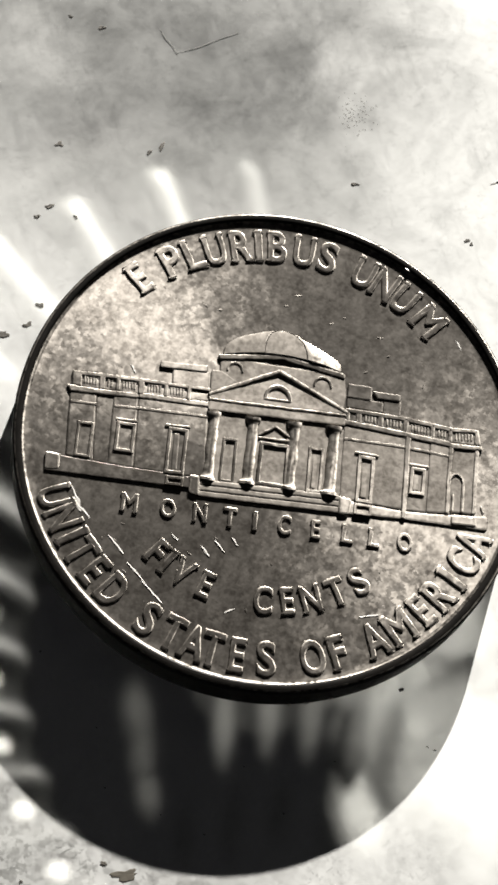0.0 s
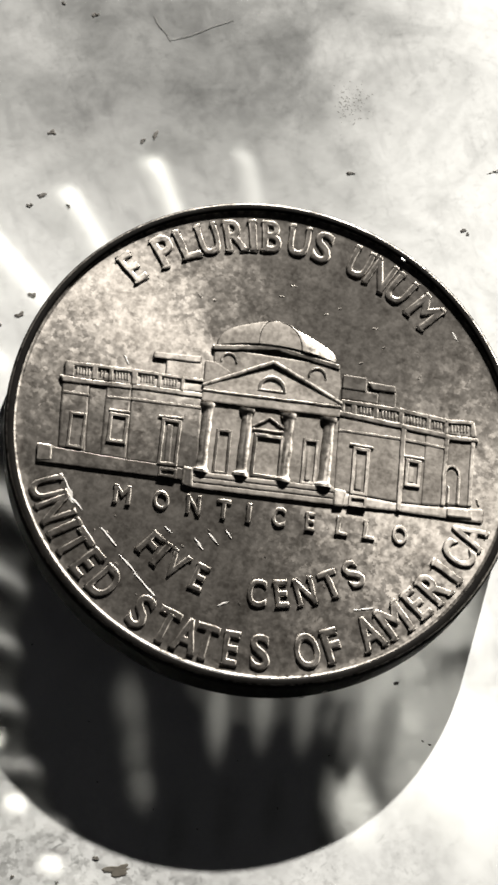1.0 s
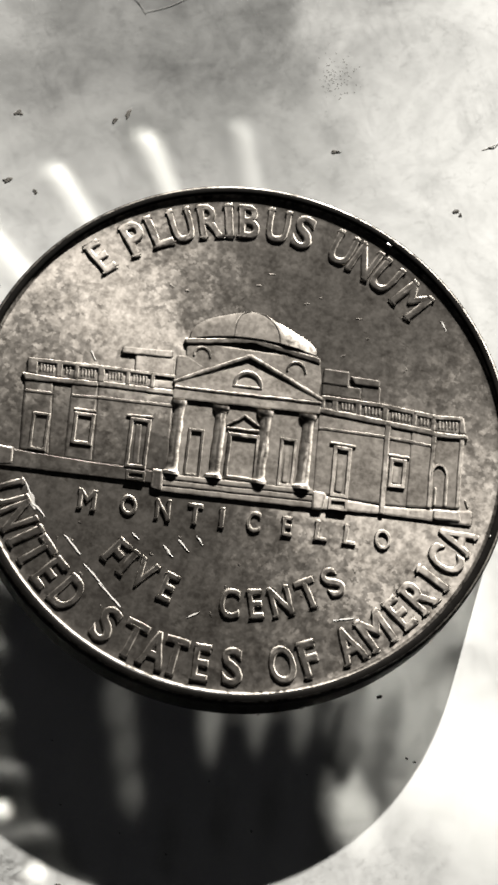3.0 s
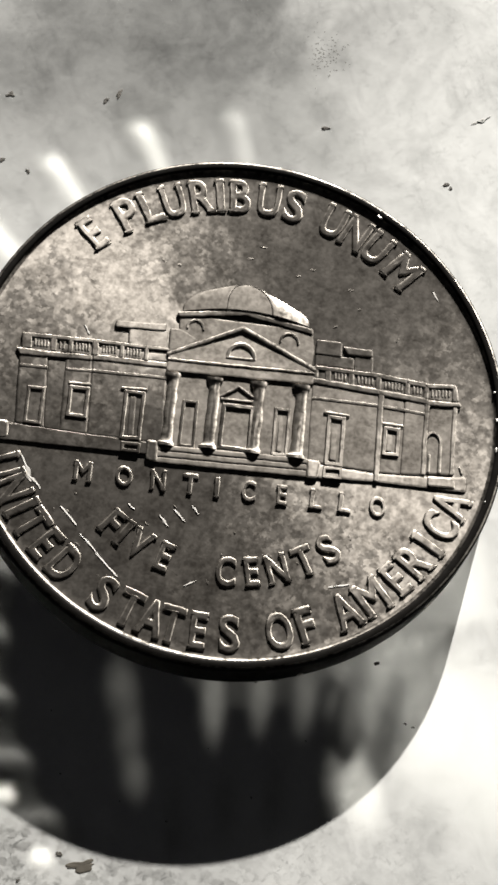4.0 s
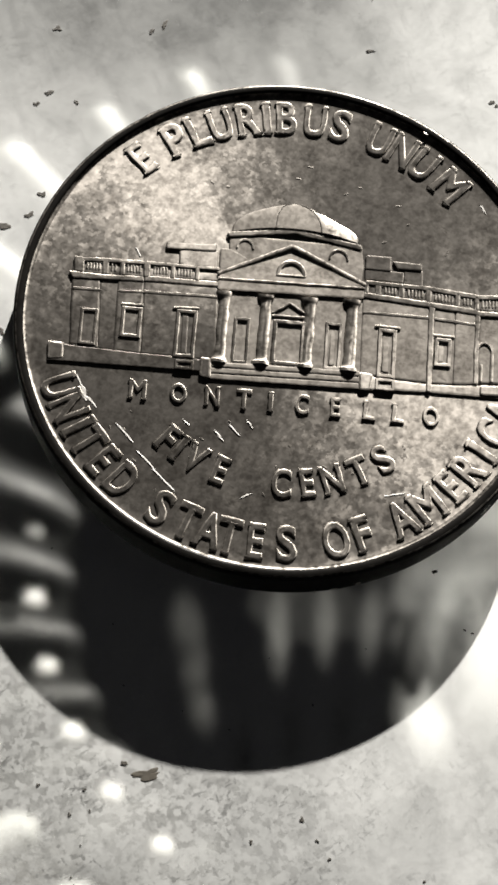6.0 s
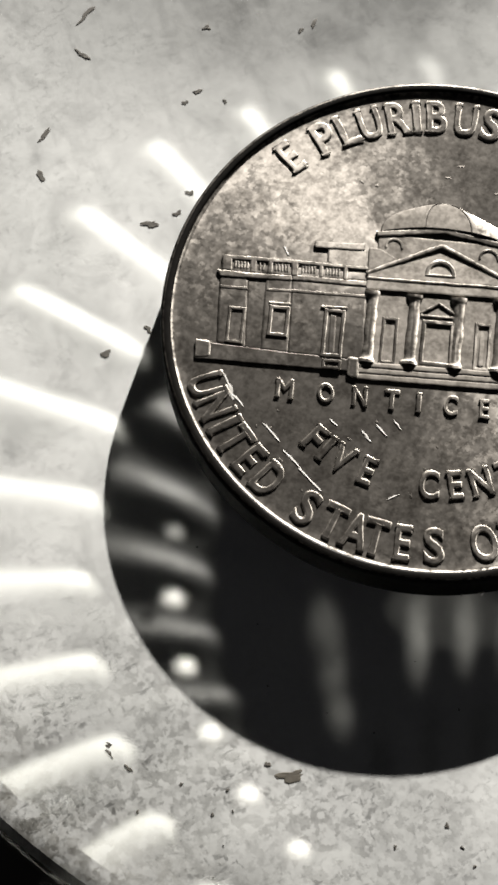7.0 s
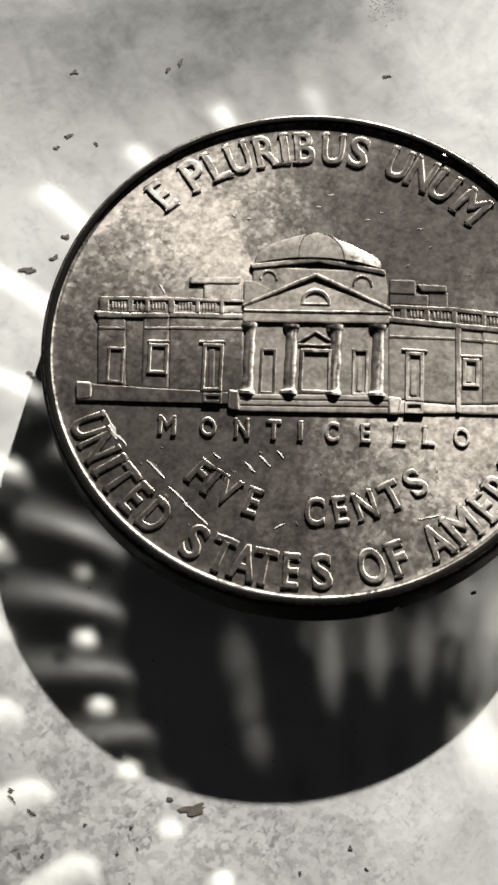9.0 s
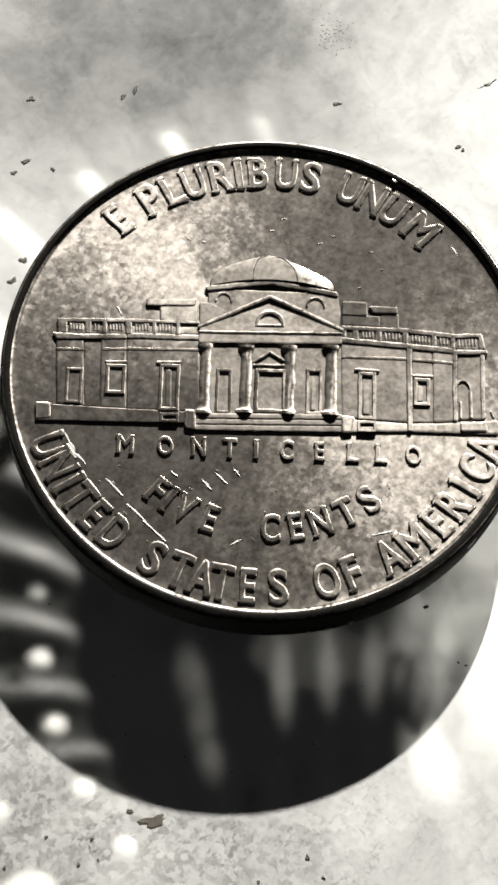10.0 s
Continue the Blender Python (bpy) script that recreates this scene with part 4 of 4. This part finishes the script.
# fine curled fibres
def fibre(x, y, length, bend, turn, thick=0.014):
    bm = bmesh.new()
    rows = []
    for k in range(25):
        u = k / 24 - 0.5
        a = bend * u * 2
        px, py = length * u, bend * 0.35 * length * (u * u * 4 - 0.5) + 0.03 * math.sin(9 * u)
        w = thick * (1 - 1.6 * abs(u) ** 2.2)
        rows.append([bm.verts.new((px - w * c * math.sin(a), py + w * c * math.cos(a), thick + w * h)) for c, h in ((1, 0), (0.5, 0.87), (-0.5, 0.87), (-1, 0), (-0.5, -0.87), (0.5, -0.87))])
    for a, b in zip(rows, rows[1:]):
        for j in range(6):
            bm.faces.new((a[j], a[(j + 1) % 6], b[(j + 1) % 6], b[j]))
    bm.faces.new(rows[0])
    bm.faces.new(rows[-1])
    bmesh.ops.recalc_face_normals(bm, faces=bm.faces)
    ob = part("fibre", bm, LINT, None)
    ob.matrix_basis = pose(x * MM, y * MM, 0.006 * MM, 0, 0, turn)
    tagged(ob, "fine curled grey fibre lying on the glass", "fibre", "fibres on the glass")


for x, y, length, bend, turn in ((-7.0, 19.76, 1.55, 0.06, -49), (-5.17, 20.08, 3.2, 0.05, 34), (9.2, 15.8, 0.7, 0.3, 40), (11.9, -9.3, 0.5, 0.8, -40)):
    fibre(x, y, length, bend, turn, 0.007 if length > 1 else 0.012)

# a smudge of fine dust
dice = random.Random(21)
bm = bmesh.new()
for k in range(120):
    u, v, size = dice.gauss(0, 0.42), dice.gauss(0, 0.55), dice.uniform(0.015, 0.05)
    turn = dice.uniform(0, 6.28)
    ring = [bm.verts.new((u + size * dice.uniform(0.6, 1.2) * math.cos(turn + j * 1.2566), v + 0.6 * size * dice.uniform(0.6, 1.2) * math.sin(turn + j * 1.2566), 0.0)) for j in range(5)]
    top = bm.verts.new((u, v, 0.002))
    for j in range(5):
        bm.faces.new((ring[j], ring[(j + 1) % 5], top))
ob = part("dust_smudge", bm, DUST, None, smooth=0)
ob.matrix_basis = pose(2.05 * MM, 17.75 * MM, 0.003 * MM)
tagged(ob, "faint grey smudge of fine dust on the glass", "dust")

# pale specks of dust over the shaded glass
for x, y, l in ((2.6, -14.8, 0.1), (-0.4, -16.1, 0.08), (-4.5, -14.9, 0.08), (-7.9, -9.9, 0.09), (-5.2, -12.6, 0.07), (0.8, -13.2, 0.06), (4.4, -12.4, 0.07), (-2.2, -15.6, 0.06)):
    bm = bmesh.new()
    bmesh.ops.create_icosphere(bm, subdivisions=1, radius=l / 2)
    bmesh.ops.scale(bm, verts=bm.verts, vec=(1.3, 0.8, 0.6))
    ob = part("dust_speck", bm, FROSTED, None)
    ob.matrix_basis = pose(x * MM, y * MM, 0.28 * l * MM, 0, 0, x * 40)
    tagged(ob, "tiny pale speck of dust on dark shaded glass", "dust", "dust specks on the glass")

# nicks and burrs on the coin's edge, added in bright metal as its glints
for a, z, l in ((-74, 0.45, 0.3), (-69, 0.55, 0.24), (-78, 0.4, 0.12), (-38.5, 1.2, 0.7), (176, 0.7, 0.3), (5.5, 1.84, 0.2), (-1.5, 1.84, 0.2), (12, 1.84, 0.14), (-14, 1.84, 0.14), (62, 1.84, 0.3)):
    bm = bmesh.new()
    bmesh.ops.create_icosphere(bm, subdivisions=2, radius=0.5)
    bmesh.ops.scale(bm, verts=bm.verts, vec=(0.09, l, 0.11))
    r = random.Random(int(a * 10))
    for v in bm.verts:
        v.co *= r.uniform(0.75, 1.25)
    ob = part("nick", bm, NICK_GLINT, coin, "bright nick in the edge that stands for a glint")
    r = 10.43 if z > 1.6 else 10.74
    ob.matrix_basis = pose(r * math.cos(radians(a - 1.7)) * MM, r * math.sin(radians(a - 1.7)) * MM, z * MM, 0, 0, a - 1.7)

dice = random.Random(8)
# bright scratches in the field: (from, to, width)
chips = []
for x0, x1, y0, y1, turn, count in ((-7.5, 0.5, -8.0, -4.3, -48, 16), (-3.5, 4.5, 5.6, 7.6, -15, 6), (1.0, 7.0, 3.6, 6.0, 30, 4), (-1.0, 5.5, -6.2, -4.4, -40, 6)):
    for k in range(count):
        x, y = dice.uniform(x0, x1), dice.uniform(y0, y1)
        a, l = radians(turn + dice.gauss(0, 22)), dice.uniform(0.05, 0.14)
        chips.append(((x - l * math.cos(a), y - l * math.sin(a)), (x + l * math.cos(a), y + l * math.sin(a)), dice.uniform(0.03, 0.07)))
for k, (p, q, w) in enumerate(chips + [
    ((-6.2, -5.0), (-5.49, -5.7), 0.060),
    ((-5.32, -6.05), (-4.48, -6.78), 0.070),
    ((-4.66, -6.72), (-3.74, -7.53), 0.090),
    ((-2.43, -4.89), (-2.04, -5.31), 0.070),
    ((-1.89, -4.62), (-1.43, -5.04), 0.060),
    ((-7.94, -3.12), (-7.43, -4.18), 0.120),
    ((-7.6, -3.89), (-7.01, -4.41), 0.090),
    ((-3.67, -4.58), (-3.39, -4.81), 0.050),
    ((-1.22, -7.59), (-0.79, -7.34), 0.050),
    ((4.25, -6.96), (5.02, -6.78), 0.050),
    ((7.51, 6.01), (7.79, 5.62), 0.060),
    ((-6.19, 2.61), (-5.96, 2.23), 0.050),
    ((-1.23, -4.35), (-0.95, -4.7), 0.050),
]):
    p, q = Vector(p), Vector(q)
    d = (q - p).normalized()
    n = Vector((-d.y, d.x)) * w * 0.95
    bm = bmesh.new()
    rows = []
    for i in range(6):
        c = p.lerp(q, i / 5) + n * dice.uniform(-0.3, 0.3)
        f = math.sin(math.pi * (0.12 + 0.76 * i / 5)) * dice.uniform(0.35, 1.2)
        rows.append([bm.verts.new((c.x + n.x * f * s, c.y + n.y * f * s, h)) for s, h in ((-1, 0.0), (-0.2, 0.007 if k < len(chips) else 0.012), (1, 0.0))])
    for a, b in zip(rows, rows[1:]):
        bm.faces.new((a[0], a[1], b[1], b[0]))
        bm.faces.new((a[1], a[2], b[2], b[1]))
    bmesh.ops.recalc_face_normals(bm, faces=bm.faces)
    ob = part("scratch", bm, METAL if k < len(chips) else BRIGHT, coin, "bright scratch", smooth=0)
    ob.location = (0, 0, (FIELD + 0.012) * MM)
